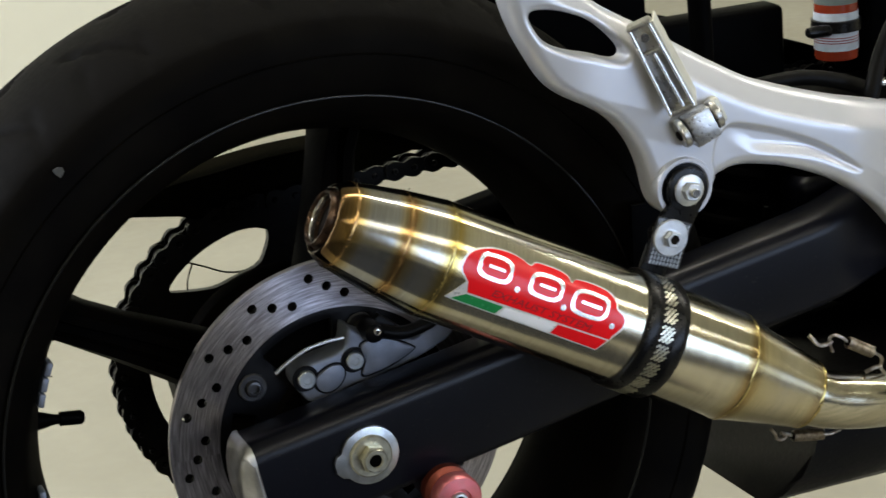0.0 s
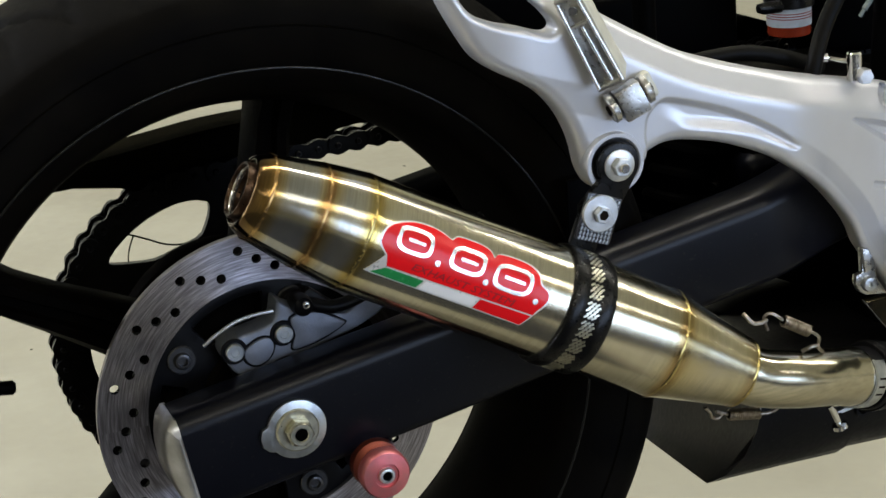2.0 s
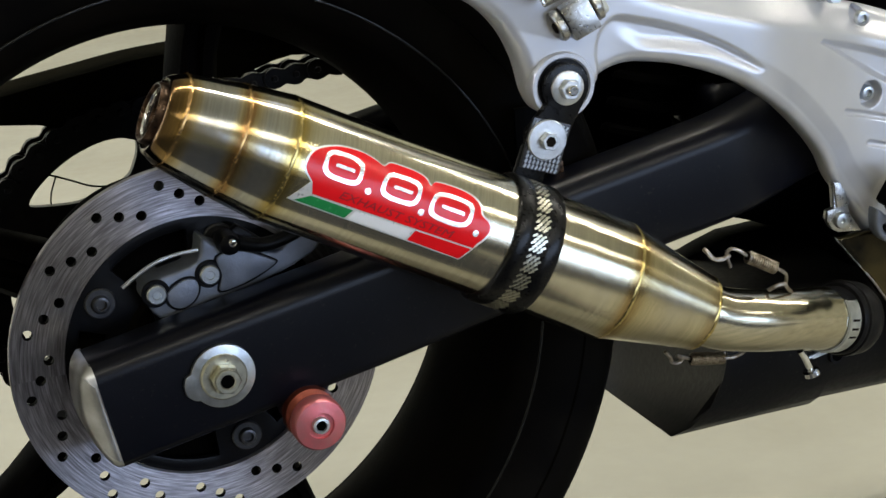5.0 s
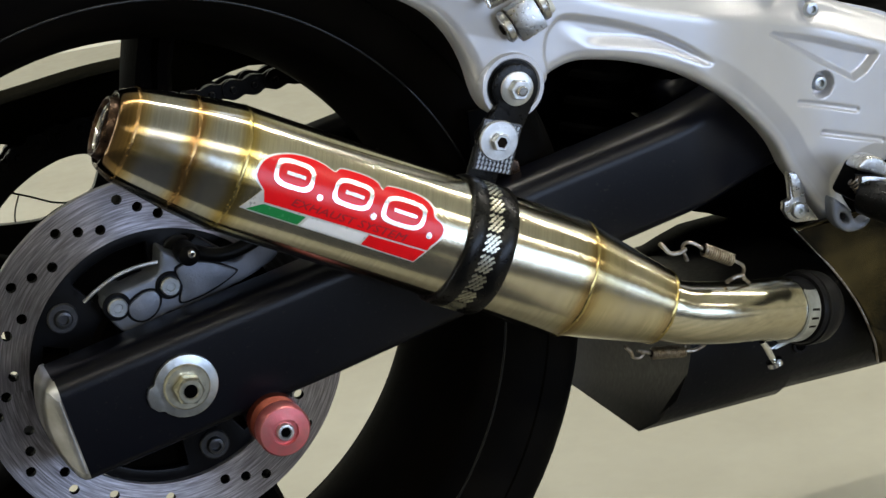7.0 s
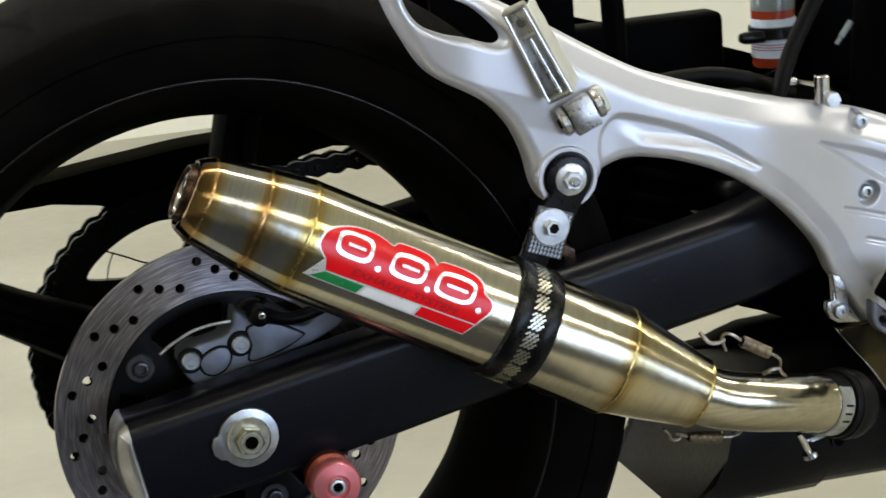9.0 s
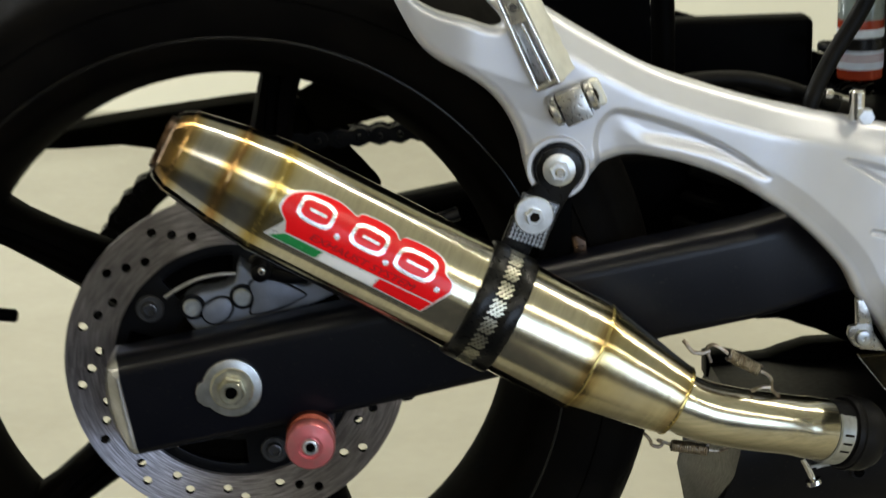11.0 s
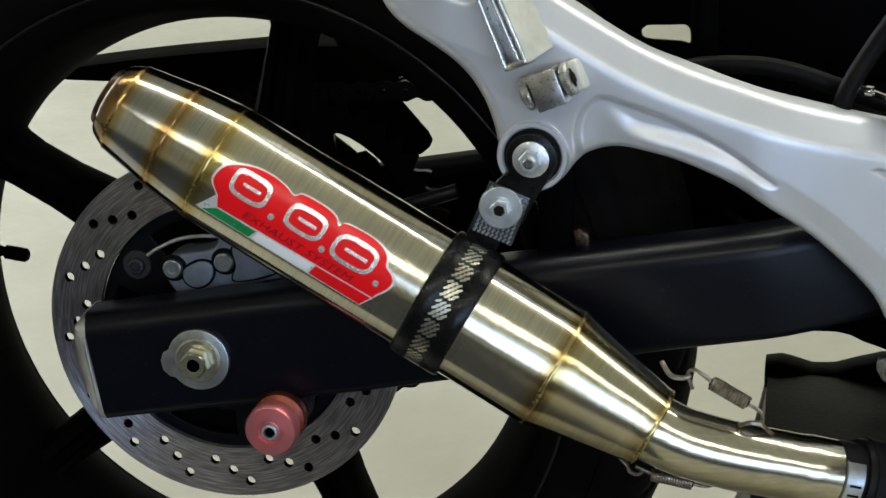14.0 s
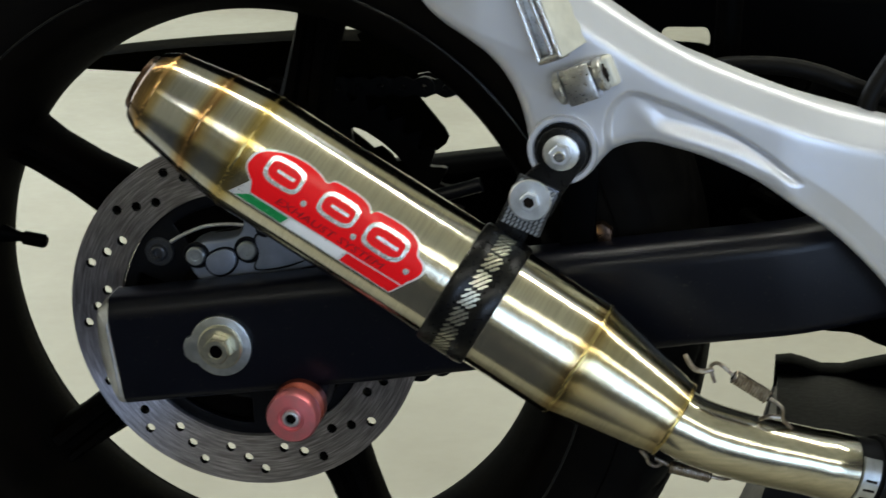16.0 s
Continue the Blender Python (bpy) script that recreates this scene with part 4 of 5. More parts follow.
bpy.context.view_layer.update()
tme = bpy.data.meshes.new_from_object(tob.evaluated_get(bpy.context.evaluated_depsgraph_get()))
bpy.data.objects.remove(tob)
bm = bmesh.new()
bm.from_mesh(tme)
wide = max(v.co.x for v in bm.verts) - min(v.co.x for v in bm.verts)
for v in bm.verts:
    v.co = Vector((v.co.x * 0.0735 / wide - 0.0055, -0.00066, v.co.y + U(-2.6)))
part("badge_text", wrapped(bm), M_ink, can, "dark red words EXHAUST SYSTEM")

# ---- clamp round the can ----
clamp = part("silencer_clamp", lathed([(0.0381, 0.0684), (0.0397, 0.0686), (0.0407, 0.0700), (0.0409, 0.0745), (0.0407, 0.0790), (0.0400, 0.0800), (0.0400, 0.0884), (0.0407, 0.0894), (0.0409, 0.0940), (0.0407, 0.0984), (0.0397, 0.1000), (0.0381, 0.1002)], 96, "X", (0, 0, 0), True), M_strap, bike, "black rubber silencer clamp with a woven steel strap", SMAT, 50)
weave = bmesh.new()
for k in range(64):
    a = radians(-100 + k * 3.05)
    if (k % 6) == 5:
        continue
    for j, ds in enumerate((-0.0029, 0.0, 0.0029)):
        m = Matrix.Rotation(-a, 4, "X") @ Matrix.Translation((0.0842 + ds + (0.0007 if k % 2 else -0.0007), -0.0404, 0)) @ Matrix.Rotation(radians(-38), 4, "Y")
        box(weave, 0.0036, 0.0009, 0.0013, m)
part("strap_weave", weave, M_brass, clamp, "silver woven steel strap")
# hanger: strap end, washers and rubber link up to the frame
CB, TB = Vector((0.2055, -0.1836, 0.4412)), Vector((0.2215, -0.178, 0.4699))
tilt = math.atan2(SZ.x, SZ.z)
HM = Matrix.Translation((CB.x - 0.0015, -0.1765, CB.z - 0.0042)) @ Matrix.Rotation(tilt * 0.72, 4, "Y")
inv = SMAT.inverted()
part("strap_end", boxed(0.0256, 0.0030, 0.0318, inv @ HM, 0.0006), M_dbolt, clamp, "flattened end of the steel strap")
part("strap_neck", boxed(0.020, 0.004, 0.030, inv @ Matrix.Translation((0.1945, -0.1735, 0.4235)) @ Matrix.Rotation(tilt * 0.8, 4, "Y"), 0.001), M_strap, clamp)
hatch = bmesh.new()
for i in range(9):
    for j in range(10):
        m = inv @ HM @ Matrix.Translation((-0.0105 + i * 0.0026, -0.0018, -0.0140 + j * 0.0030)) @ Matrix.Rotation(radians(24), 4, "Y")
        box(hatch, 0.0013, 0.0010, 0.0026, m)
part("strap_weave", hatch, M_zinc, clamp, "silver woven steel strap")
sm = [inv @ Matrix.Translation((CB.x - 0.001, 0, CB.z))]
part("washer", lathed([(0.0042, -0.1785), (0.0125, -0.1788), (0.0127, -0.1798), (0.0120, -0.1806), (0.0042, -0.1808)], 40, "Y"), M_bright, clamp, "large bright zinc washer", sm[0])
part("clamp_bolt", hexed(0.0058, -0.1806, -0.1858, (0, 0, 0), 0.3, 0.0036), M_bright, clamp, "bright clamp bolt", sm[0])
# dark plug: shade of the bolt's socket as colour
part("bolt_socket", lathed([(0.0036, -0.1850), (0.0034, -0.1824), (0.0001, -0.1824)], 12, "Y"), M_soot_shade, clamp, "", sm[0])
link = [(p[0], p[1]) for p in ring2(TB.x, TB.z, 0.0150, 20, radians(-30), radians(210))] + [(0.1925, 0.4465), (0.1925, 0.432), (0.2165, 0.430), (0.2230, 0.444)]
part("hanger_link", slab([link], -0.1690, -0.1748, 0.0012), M_strap, clamp, "black hanger link", inv)

# ---- link pipe and springs ----
pc = curve([SA + SD * 0.205, SA + SD * 0.223, (0.3130, -0.1880, 0.3060), (0.3410, -0.1835, 0.2975), (0.3690, -0.1755, 0.2900), (0.3985, -0.1640, 0.2808)], 8)
pipe = part("link_pipe", tubed(pc, [0.0204] * (len(pc) - 6) + [0.0206, 0.0211, 0.0212, 0.0212, 0.0212, 0.0212], 48), M_pipe, bike, "curved brushed stainless link pipe", None, 60)
pd = (Vector(pc[-1]) - Vector(pc[-3])).normalized()
pq = Vector((0, 0, 1)).cross(pd).normalized()
PM = Matrix.Translation(pc[-1]) @ Matrix((pd, pq, pd.cross(pq))).transposed().to_4x4()
bm = lathed([(0.0214, 0.0005), (0.0228, 0.0010), (0.0228, 0.0122), (0.0214, 0.0127)], 72, "X", (0, 0, 0), True)
bmesh.ops.delete(bm, geom=[f for f in bm.faces if f.calc_center_median().z > 0.0150], context="FACES")
part("pipe_clamp", bm, M_zinc, pipe, "steel band clamp", PM)
for k in range(3):
    # dark bars draw the shade of the slots
    part("clamp_slot", boxed(0.0075, 0.0008, 0.0016, PM @ Matrix.Rotation(radians(-8 + 15 * k), 4, "X") @ pose(0.0070, -0.0225, 0)), M_soot_shade, pipe)
part("joint_sleeve", lathed([(0.0200, 0.0008), (0.0214, 0.0008), (0.0214, 0.017), (0.0200, 0.017)], 56, "X", (0, 0, 0), True), M_box, pipe, "dark sleeve under the clamp", PM)
for dx in (-0.0045, 0.0045):
    part("clamp_tail", tubed([(0.4140 + dx * 0.5, -0.1530, 0.2560), (0.4070 + dx, -0.1500, 0.2505), (0.3965 + dx * 0.6, -0.1490, 0.2475)], 0.0011, 8), M_zinc, pipe, "thin bent clamp strip")
part("clamp_screw", tubed([(0.3895, -0.150, 0.2550), (0.3920, -0.150, 0.2505), (0.3965, -0.150, 0.2400), (0.3968, -0.150, 0.2392), (0.3978, -0.150, 0.2363)], [0.0026, 0.0026, 0.0024, 0.0056, 0.0060], 14), M_chrome, pipe)


def spring(a, b, turns, rad, wire):
    a, b = Vector(a), Vector(b)
    d = (b - a).normalized()
    u = d.cross(Vector((0.2, 1, 0.1))).normalized()
    v = d.cross(u)
    return [a + (b - a) * (i / (turns * 12)) + (u * math.cos(i * math.pi / 6) + v * math.sin(i * math.pi / 6)) * rad for i in range(turns * 12 + 1)]


part("spring", tubed(spring((0.3295, -0.193, 0.3462), (0.3500, -0.191, 0.3338), 13, 0.0036, 0), 0.00095, 6), M_wire, pipe, "coiled exhaust spring")
part("spring_core", tubed([(0.3290, -0.193, 0.3465), (0.3505, -0.191, 0.3335)], 0.0026, 8), M_soot_shade, pipe)
part("spring_hook", tubed(curve([(0.3295, -0.193, 0.3465), (0.3240, -0.193, 0.3510), (0.3195, -0.192, 0.3530), (0.3160, -0.191, 0.3510), (0.3165, -0.191, 0.3465), (0.3185, -0.191, 0.3405)], 5), 0.0012, 8), M_wire, pipe)
part("spring_hook", tubed(curve([(0.3495, -0.191, 0.3340), (0.3560, -0.190, 0.3300), (0.3590, -0.189, 0.3260), (0.3595, -0.187, 0.3190), (0.3650, -0.184, 0.3125)], 5), 0.0012, 8), M_wire, pipe)
part("spring_lug", tubed(curve([(0.3005, -0.190, 0.3560), (0.3020, -0.192, 0.3540), (0.3060, -0.193, 0.3490), (0.3120, -0.193, 0.3478), (0.3175, -0.192, 0.3490)], 5), 0.0015, 8), M_wire, pipe)
part("spring_lug", tubed(curve([(0.3460, -0.188, 0.3185), (0.3520, -0.190, 0.3215), (0.3580, -0.189, 0.3210)], 4), 0.0014, 8), M_wire, pipe)
part("spring", tubed(spring((0.2945, -0.176, 0.2782), (0.3190, -0.175, 0.2735), 15, 0.0034, 0), 0.0009, 6), M_wire, pipe, "coiled exhaust spring")
part("spring_core", tubed([(0.294, -0.176, 0.2783), (0.3195, -0.175, 0.2734)], 0.0024, 8), M_soot_shade, pipe)
part("spring_hook", tubed(curve([(0.2760, -0.178, 0.2880), (0.2800, -0.177, 0.2830), (0.2815, -0.176, 0.2790), (0.2860, -0.176, 0.2775), (0.2890, -0.176, 0.2800), (0.2850, -0.176, 0.2825), (0.2945, -0.176, 0.2785)], 5), 0.0012, 8), M_wire, pipe)
part("spring_hook", tubed(curve([(0.3190, -0.175, 0.2735), (0.3260, -0.175, 0.2725), (0.3320, -0.176, 0.2745), (0.3370, -0.177, 0.2790)], 5), 0.0012, 8), M_wire, pipe)

# ---- exhaust box under the engine ----
# the near side bulges outwards and its rear face leans, with the lower edge running in under the engine
SECT = [(-0.085, 0.1830, 0.3190), (-0.098, 0.1925, 0.3285), (-0.109, 0.2100, 0.3395), (-0.1145, 0.2300, 0.3465), (-0.1150, 0.2450, 0.3500), (-0.1125, 0.2590, 0.3530), (-0.105, 0.2660, 0.3545), (0.030, 0.2670, 0.3520), (0.066, 0.215, 0.3430), (0.100, 0.1585, 0.3385)]
bm = bmesh.new()
rings = [[bm.verts.new((x + 0.003, y * 0.97, z + 0.002 * (1 if z < 0.2 else -1))) for y, z, x in SECT], [bm.verts.new((x + 0.0022, y, z)) for y, z, x in SECT]]
for x, lift in ((0.3850, 0.0005), (0.4315, 0.0003), (0.4345, 0.0038), (0.50, 0.0025), (0.66, 0.0018)):
    rings.append([bm.verts.new((x, y, z + (lift if z < 0.2 else 0.0))) for y, z, _ in SECT])
for p, q in zip(rings, rings[1:]):
    for k in range(len(SECT)):
        bm.faces.new((p[k], p[(k + 1) % len(SECT)], q[(k + 1) % len(SECT)], q[k]))
bm.faces.new(rings[0]), bm.faces.new(list(reversed(rings[-1])))
ebox = part("exhaust_box", bm, M_box, bike, "dark metal exhaust box under the engine", None, 42)
part("box_lid", slab([[(0.352, 0.255), (0.352, 0.2715), (0.3625, 0.2735), (0.370, 0.2720), (0.384, 0.2680), (0.399, 0.2690), (0.412, 0.2735), (0.431, 0.2790), (0.60, 0.284), (0.60, 0.255)]], 0.028, 0.052, 0.002), M_dark, ebox)
# the hole is a dark disc, with its shade as colour
part("shield_hole", lathed(disc_prof(0.0034, -0.113, -0.1168, 0.0003), 16, "Y", (0.437, 0, 0.2300)), M_dark, ebox)
part("shield_boss", lathed([(0.0040, -0.1130), (0.0062, -0.1130), (0.0058, -0.1170), (0.0040, -0.1170)], 24, "Y", (0.437, 0, 0.2300), True), M_box, ebox)
part("inlet_cowl", lathed([(0.0212, 0.0150), (0.0238, 0.0150), (0.0246, 0.0170), (0.0246, 0.0190), (0.0258, 0.0197), (0.0258, 0.0220), (0.0248, 0.0227), (0.0254, 0.028), (0.0246, 0.034), (0.0215, 0.040), (0.015, 0.043), (0.0001, 0.044)], 56, "X"), M_box, ebox, "dark rounded collar round the pipe joint", PM)
bm = slab([[(p[0], p[1]) for p in curve([(0.4310, 0.3210), (0.4440, 0.3040), (0.4610, 0.2820), (0.4770, 0.2550), (0.4870, 0.2270), (0.4890, 0.2090)], 5)] + [(0.60, 0.21), (0.60, 0.33)]], -0.130, -0.120, 0.0035, 3)
for v in bm.verts:
    v.co.y -= 0.16 * max(0, v.co.x - 0.485 + 0.35 * max(0, 0.30 - v.co.z))
panel = part("side_panel", bm, M_panel, bike, "glossy bronze-dark curved side panel")
part("panel_edge", tubed(curve([(0.4300, -0.1290, 0.3218), (0.4436, -0.1295, 0.3042), (0.4606, -0.1300, 0.2822), (0.4765, -0.1305, 0.2552), (0.4865, -0.1320, 0.2272), (0.4884, -0.1330, 0.2092)], 6), [0.0004] * 10 + [0.0008] * 21, 8), M_wire, panel, "thin pale edge of the panel")

# ---- silver frame casting ----
OUT = [(float(p[0]), float(p[1])) for p in curve([(0.102, 0.665), (0.1035, 0.640), (0.1085, 0.611), (0.1145, 0.590), (0.1230, 0.5710), (0.1335, 0.5520), (0.145, 0.5412), (0.161, 0.5320), (0.1765, 0.5208), (0.1890, 0.505), (0.1970, 0.486), (0.2015, 0.465),
    (0.2090, 0.453), (0.222, 0.4485), (0.236, 0.453), (0.246, 0.4655), (0.257, 0.4715), (0.270, 0.4742), (0.285, 0.4725), (0.301, 0.4687), (0.319, 0.4622), (0.338, 0.4535), (0.3580, 0.4410), (0.381, 0.4235), (0.404, 0.4005), (0.419, 0.382), (0.4275, 0.3652),
    (0.4350, 0.3545), (0.4425, 0.3440), (0.4507, 0.3308), (0.4605, 0.3153), (0.4708, 0.3069), (0.4831, 0.3030), (0.4942, 0.3034), (0.4975, 0.3085), (0.4871, 0.3156), (0.4790, 0.3275), (0.4760, 0.3380), (0.4880, 0.3455), (0.508, 0.348), (0.545, 0.352), (0.575, 0.38), (0.57, 0.425), (0.535, 0.447), (0.501, 0.4605), (0.463, 0.475), (0.41, 0.4905), (0.370, 0.502), (0.333, 0.513), (0.300, 0.5245), (0.279, 0.5335), (0.252, 0.549),
    (0.210, 0.5755), (0.168, 0.602), (0.130, 0.640), (0.112, 0.668)], 4, True)]
SLOT = [(float(p[0]), float(p[1])) for p in curve([(0.1240, 0.5955), (0.1285, 0.6000), (0.145, 0.5975), (0.168, 0.587), (0.184, 0.5715), (0.1875, 0.5635), (0.181, 0.5610), (0.165, 0.5665), (0.148, 0.5715), (0.132, 0.5805)], 4, True)]
RISE = [(float(p[0]), float(p[1])) for p in curve([(0.2455, 0.4600), (0.2450, 0.4745), (0.2442, 0.485), (0.2470, 0.497), (0.2545, 0.5055), (0.2630, 0.5075), (0.2795, 0.5030), (0.2965, 0.4972), (0.3140, 0.4900), (0.3320, 0.4805), (0.3480, 0.4700), (0.3655, 0.4565)], 4)]
LIP = [(float(p[0]), float(p[1])) for p in curve([(0.3655, 0.4560), (0.3570, 0.4545), (0.3430, 0.4608), (0.3260, 0.4690), (0.3100, 0.4738), (0.2940, 0.4778), (0.2770, 0.4818), (0.2690, 0.4870)], 4)]
TRI = [(0.4125, 0.4625), (0.4170, 0.4637), (0.4370, 0.4575), (0.4620, 0.4485), (0.5050, 0.4315), (0.5088, 0.4275), (0.4970, 0.4175), (0.4860, 0.4135), (0.4600, 0.4305)]


def sdist(px, pz, poly):
    """Distance to a closed line, positive inside, and its nearest point."""
    best, bx, bz = np.full(px.shape, 9.0), np.zeros(px.shape), np.zeros(px.shape)
    inside = np.zeros(px.shape, bool)
    for (ax, az), (cx, cz) in zip(poly, poly[1:] + poly[:1]):
        dx, dz = cx - ax, cz - az
        t = np.clip(((px - ax) * dx + (pz - az) * dz) / (dx * dx + dz * dz + 1e-12), 0, 1)
        qx, qz = ax + t * dx, az + t * dz
        d = np.hypot(px - qx, pz - qz)
        new_ = d < best
        best, bx, bz = np.where(new_, d, best), np.where(new_, qx, bx), np.where(new_, qz, bz)
        if az != cz:
            cross = ((az > pz) != (cz > pz)) & (px < dx * (pz - az) / (cz - az) + ax)
            inside ^= cross
    return np.where(inside, best, -best), bx, bz


def ease(v, a, b):
    t = np.clip((v - a) / (b - a), 0, 1)
    return t * t * (3 - 2 * t)


def casting(step=0.0008):
    xs, zs = np.arange(0.092, 0.585, step), np.arange(0.296, 0.680, step)
    gx, gz = np.meshgrid(xs, zs, indexing="ij")
    d, bx, bz = sdist(gx, gz, OUT)
    ds, sx_, sz_ = sdist(gx, gz, SLOT)
    out, hole = d < 0, ds > 0
    px, pz = np.where(out, bx, np.where(hole, sx_, gx)), np.where(out, bz, np.where(hole, sz_, gz))
    d, ds = np.where(out, 0, d), np.where(hole, 0, -ds)
    y = -0.167 + 0.039 * ease(px, 0.345, 0.47) + 0.010 * ease(px, 0.46, 0.56) + 0.012 * ease(-px, -0.17, -0.10)
    dt, _, _ = sdist(px, pz, [(float(p[0]), float(p[1])) for p in curve([(0.108, 0.668), (0.168, 0.602), (0.210, 0.5755), (0.252, 0.549), (0.300, 0.5245), (0.37, 0.502), (0.463, 0.475), (0.575, 0.425)], 6)] + [(0.6, 0.6), (0.2, 0.75)])
    dt = np.clip(-dt, 0, 1)
    wide = 0.0175
    top_ = np.logaddexp(0, (wide - dt) / 0.0014) * 0.0014 * 0.80 + np.where(dt < 0.005, 0.005 - np.sqrt(np.maximum(0.005**2 - (0.005 - dt) ** 2, 0)), 0)
    re = 0.0085
    low_ = np.where(d < re, re - np.sqrt(np.maximum(re * re - (re - d) ** 2, 0)), 0)
    y = y + np.maximum(top_, low_)
    y += np.where(ds < 0.005, 0.005 - np.sqrt(np.maximum(0.005**2 - (0.005 - ds) ** 2, 0)), 0)
    # the upper wall of the recess is a wide slope; its lower lip dies away towards the bush
    du, _, _ = sdist(px, pz, RISE + RISE[::-1])
    lipx = LIP + [(0.2600, 0.4925), (0.2500, 0.496), (0.240, 0.497)]
    dl, _, _ = sdist(px, pz, lipx + lipx[::-1])
    in_rise = sdist(px, pz, RISE + [(0.3655, 0.43), (0.2455, 0.43)])[0] > 0
    under = sdist(px, pz, lipx + [(0.240, 0.43), (0.3655, 0.43)])[0] > 0
    lip = np.where(under, 1, ease(0.0105 - np.abs(dl), 0, 0.0105)) * ease(px, 0.256, 0.292) * (0.62 + 0.38 * ease(px, 0.335, 0.36))
    y += np.where(in_rise, 0.0068 * ease(np.abs(du), 0, 0.0050) * (1 - lip), 0)
    # a soft crease on the tail
    y += 0.10 * np.clip(0.5450 - 0.37 * (px - 0.148) - pz, 0, 0.02) * ease(0.225 - px, 0, 0.03)
    # a soft crease that runs on from the recess along the arch
    y += 0.0040 * np.clip((0.0195 - d) / 0.0115, 0, 1) * ease(px, 0.350, 0.385) * ease(0.515 - pz, 0, 0.03) * ease(0.46 - pz, -0.02, 0.0)
    dtri, _, _ = sdist(px, pz, TRI)
    y += 0.0060 * np.clip(dtri / 0.0042, 0, 1)
    for (x0, z0), (x1, z1) in (((0.438, 0.4095), (0.487, 0.3935)), ((0.458, 0.3835), (0.508, 0.3670))):
        t = np.clip(((px - x0) * (x1 - x0) + (pz - z0) * (z1 - z0)) / ((x1 - x0) ** 2 + (z1 - z0) ** 2), 0, 1)
        y += 0.0019 * ease(0.0026 - np.hypot(px - x0 - t * (x1 - x0), pz - z0 - t * (z1 - z0)), 0, 0.002)
    for cx, cz, r in ((0.4560, 0.4688, 0.0070), (0.4600, 0.4170, 0.0085)):
        y += 0.0085 * ease(r - np.hypot(px - cx, pz - cz), -0.001, 0.0008)
    keep = ~(out | hole)
    cell = keep[:-1, :-1] | keep[1:, :-1] | keep[:-1, 1:] | keep[1:, 1:]
    ids = {}
    vs, fs = [], []

    def vid(i, j, back):
        key = (i, j, back)
        if key not in ids:
            ids[key] = len(vs)
            vs.append((px[i, j], y[i, j] if not back else max(y[i, j] + 0.010, -0.148 + 0.14 * max(0, px[i, j] - 0.33)), pz[i, j]))
        return ids[key]

    for i, j in zip(*np.nonzero(cell)):
        q = [(i, j), (i + 1, j), (i + 1, j + 1), (i, j + 1)]
        fs.append([vid(*p, False) for p in q])
        fs.append([vid(*p, True) for p in reversed(q)])
        for (a, b), nb in (((q[0], q[1]), (i, j - 1)), ((q[1], q[2]), (i + 1, j)), ((q[2], q[3]), (i, j + 1)), ((q[3], q[0]), (i - 1, j))):
            if not (0 <= nb[0] < cell.shape[0] and 0 <= nb[1] < cell.shape[1] and cell[nb]):
                fs.append([vid(*b, False), vid(*a, False), vid(*a, True), vid(*b, True)])
    me = bpy.data.meshes.new("tmp")
    me.from_pydata([tuple(map(float, v)) for v in vs], [], fs)
    bm = bmesh.new()
    bm.from_mesh(me)
    bpy.data.meshes.remove(me)
    bmesh.ops.remove_doubles(bm, verts=bm.verts, dist=0.00012)
    return bm


frame_plate = part("frame_casting", casting(), M_alu, bike, "silver painted cast frame bracket with a peg mount", None, 60)
part("bush_ring", lathed([(0.0165, -0.160), (0.0210, -0.160), (0.0210, -0.1690), (0.0202, -0.1705), (0.0178, -0.1705), (0.0165, -0.1690)], 48, "Y", (TB.x, 0, TB.z), True), M_alu, frame_plate)
part("rubber_bush", lathed([(0.0001, -0.160), (0.0168, -0.160), (0.0168, -0.1695), (0.0001, -0.1695)], 40, "Y", (TB.x, 0, TB.z)), M_strap, frame_plate, "black rubber bush")
part("washer", lathed([(0.0105, -0.1745), (0.0107, -0.1762), (0.0098, -0.1768), (0.0040, -0.1770)], 36, "Y", (TB.x, 0, TB.z)), M_bright, frame_plate, "bright zinc washer")
part("hanger_nut", hexed(0.0066, -0.1765, -0.1825, (TB.x, 0, TB.z), 0.2, 0.0034), M_bright, frame_plate, "bright zinc hanger nut")
part("hanger_stud", lathed([(0.0033, -0.178), (0.0033, -0.1850), (0.0026, -0.1858)], 16, "Y", (TB.x, 0, TB.z)), M_chrome, frame_plate)
bolt(frame_plate, (0.4560, -0.1245, 0.4688), 0.0054, 0.004, "frame_screw", M_zinc, 0.5)
bolt(frame_plate, (0.4600, -0.1215, 0.4170), 0.0054, 0.005, "frame_screw", M_zinc, 0.5)

# ---- passenger footpeg, folded up: a ribbed face to the rear and a flat face to the front ----
P0, P1 = Vector((0.2150, -0.1845, 0.5262)), Vector((0.1890, -0.1785, 0.5850))
zd = (P1 - P0).normalized()
xd = Vector((0.774, -0.496, 0.393))
xd = (xd - zd * zd.dot(xd)).normalized()
FM = Matrix.Translation(P0) @ Matrix((xd, zd.cross(xd), zd)).transposed().to_4x4()
L = (P1 - P0).length
peg = part("passenger_footpeg", boxed(0.0165, 0.003, L, FM @ pose(0, 0.0050, L / 2), 0.001), M_peg, bike, "worn cast aluminium passenger footpeg, folded up")
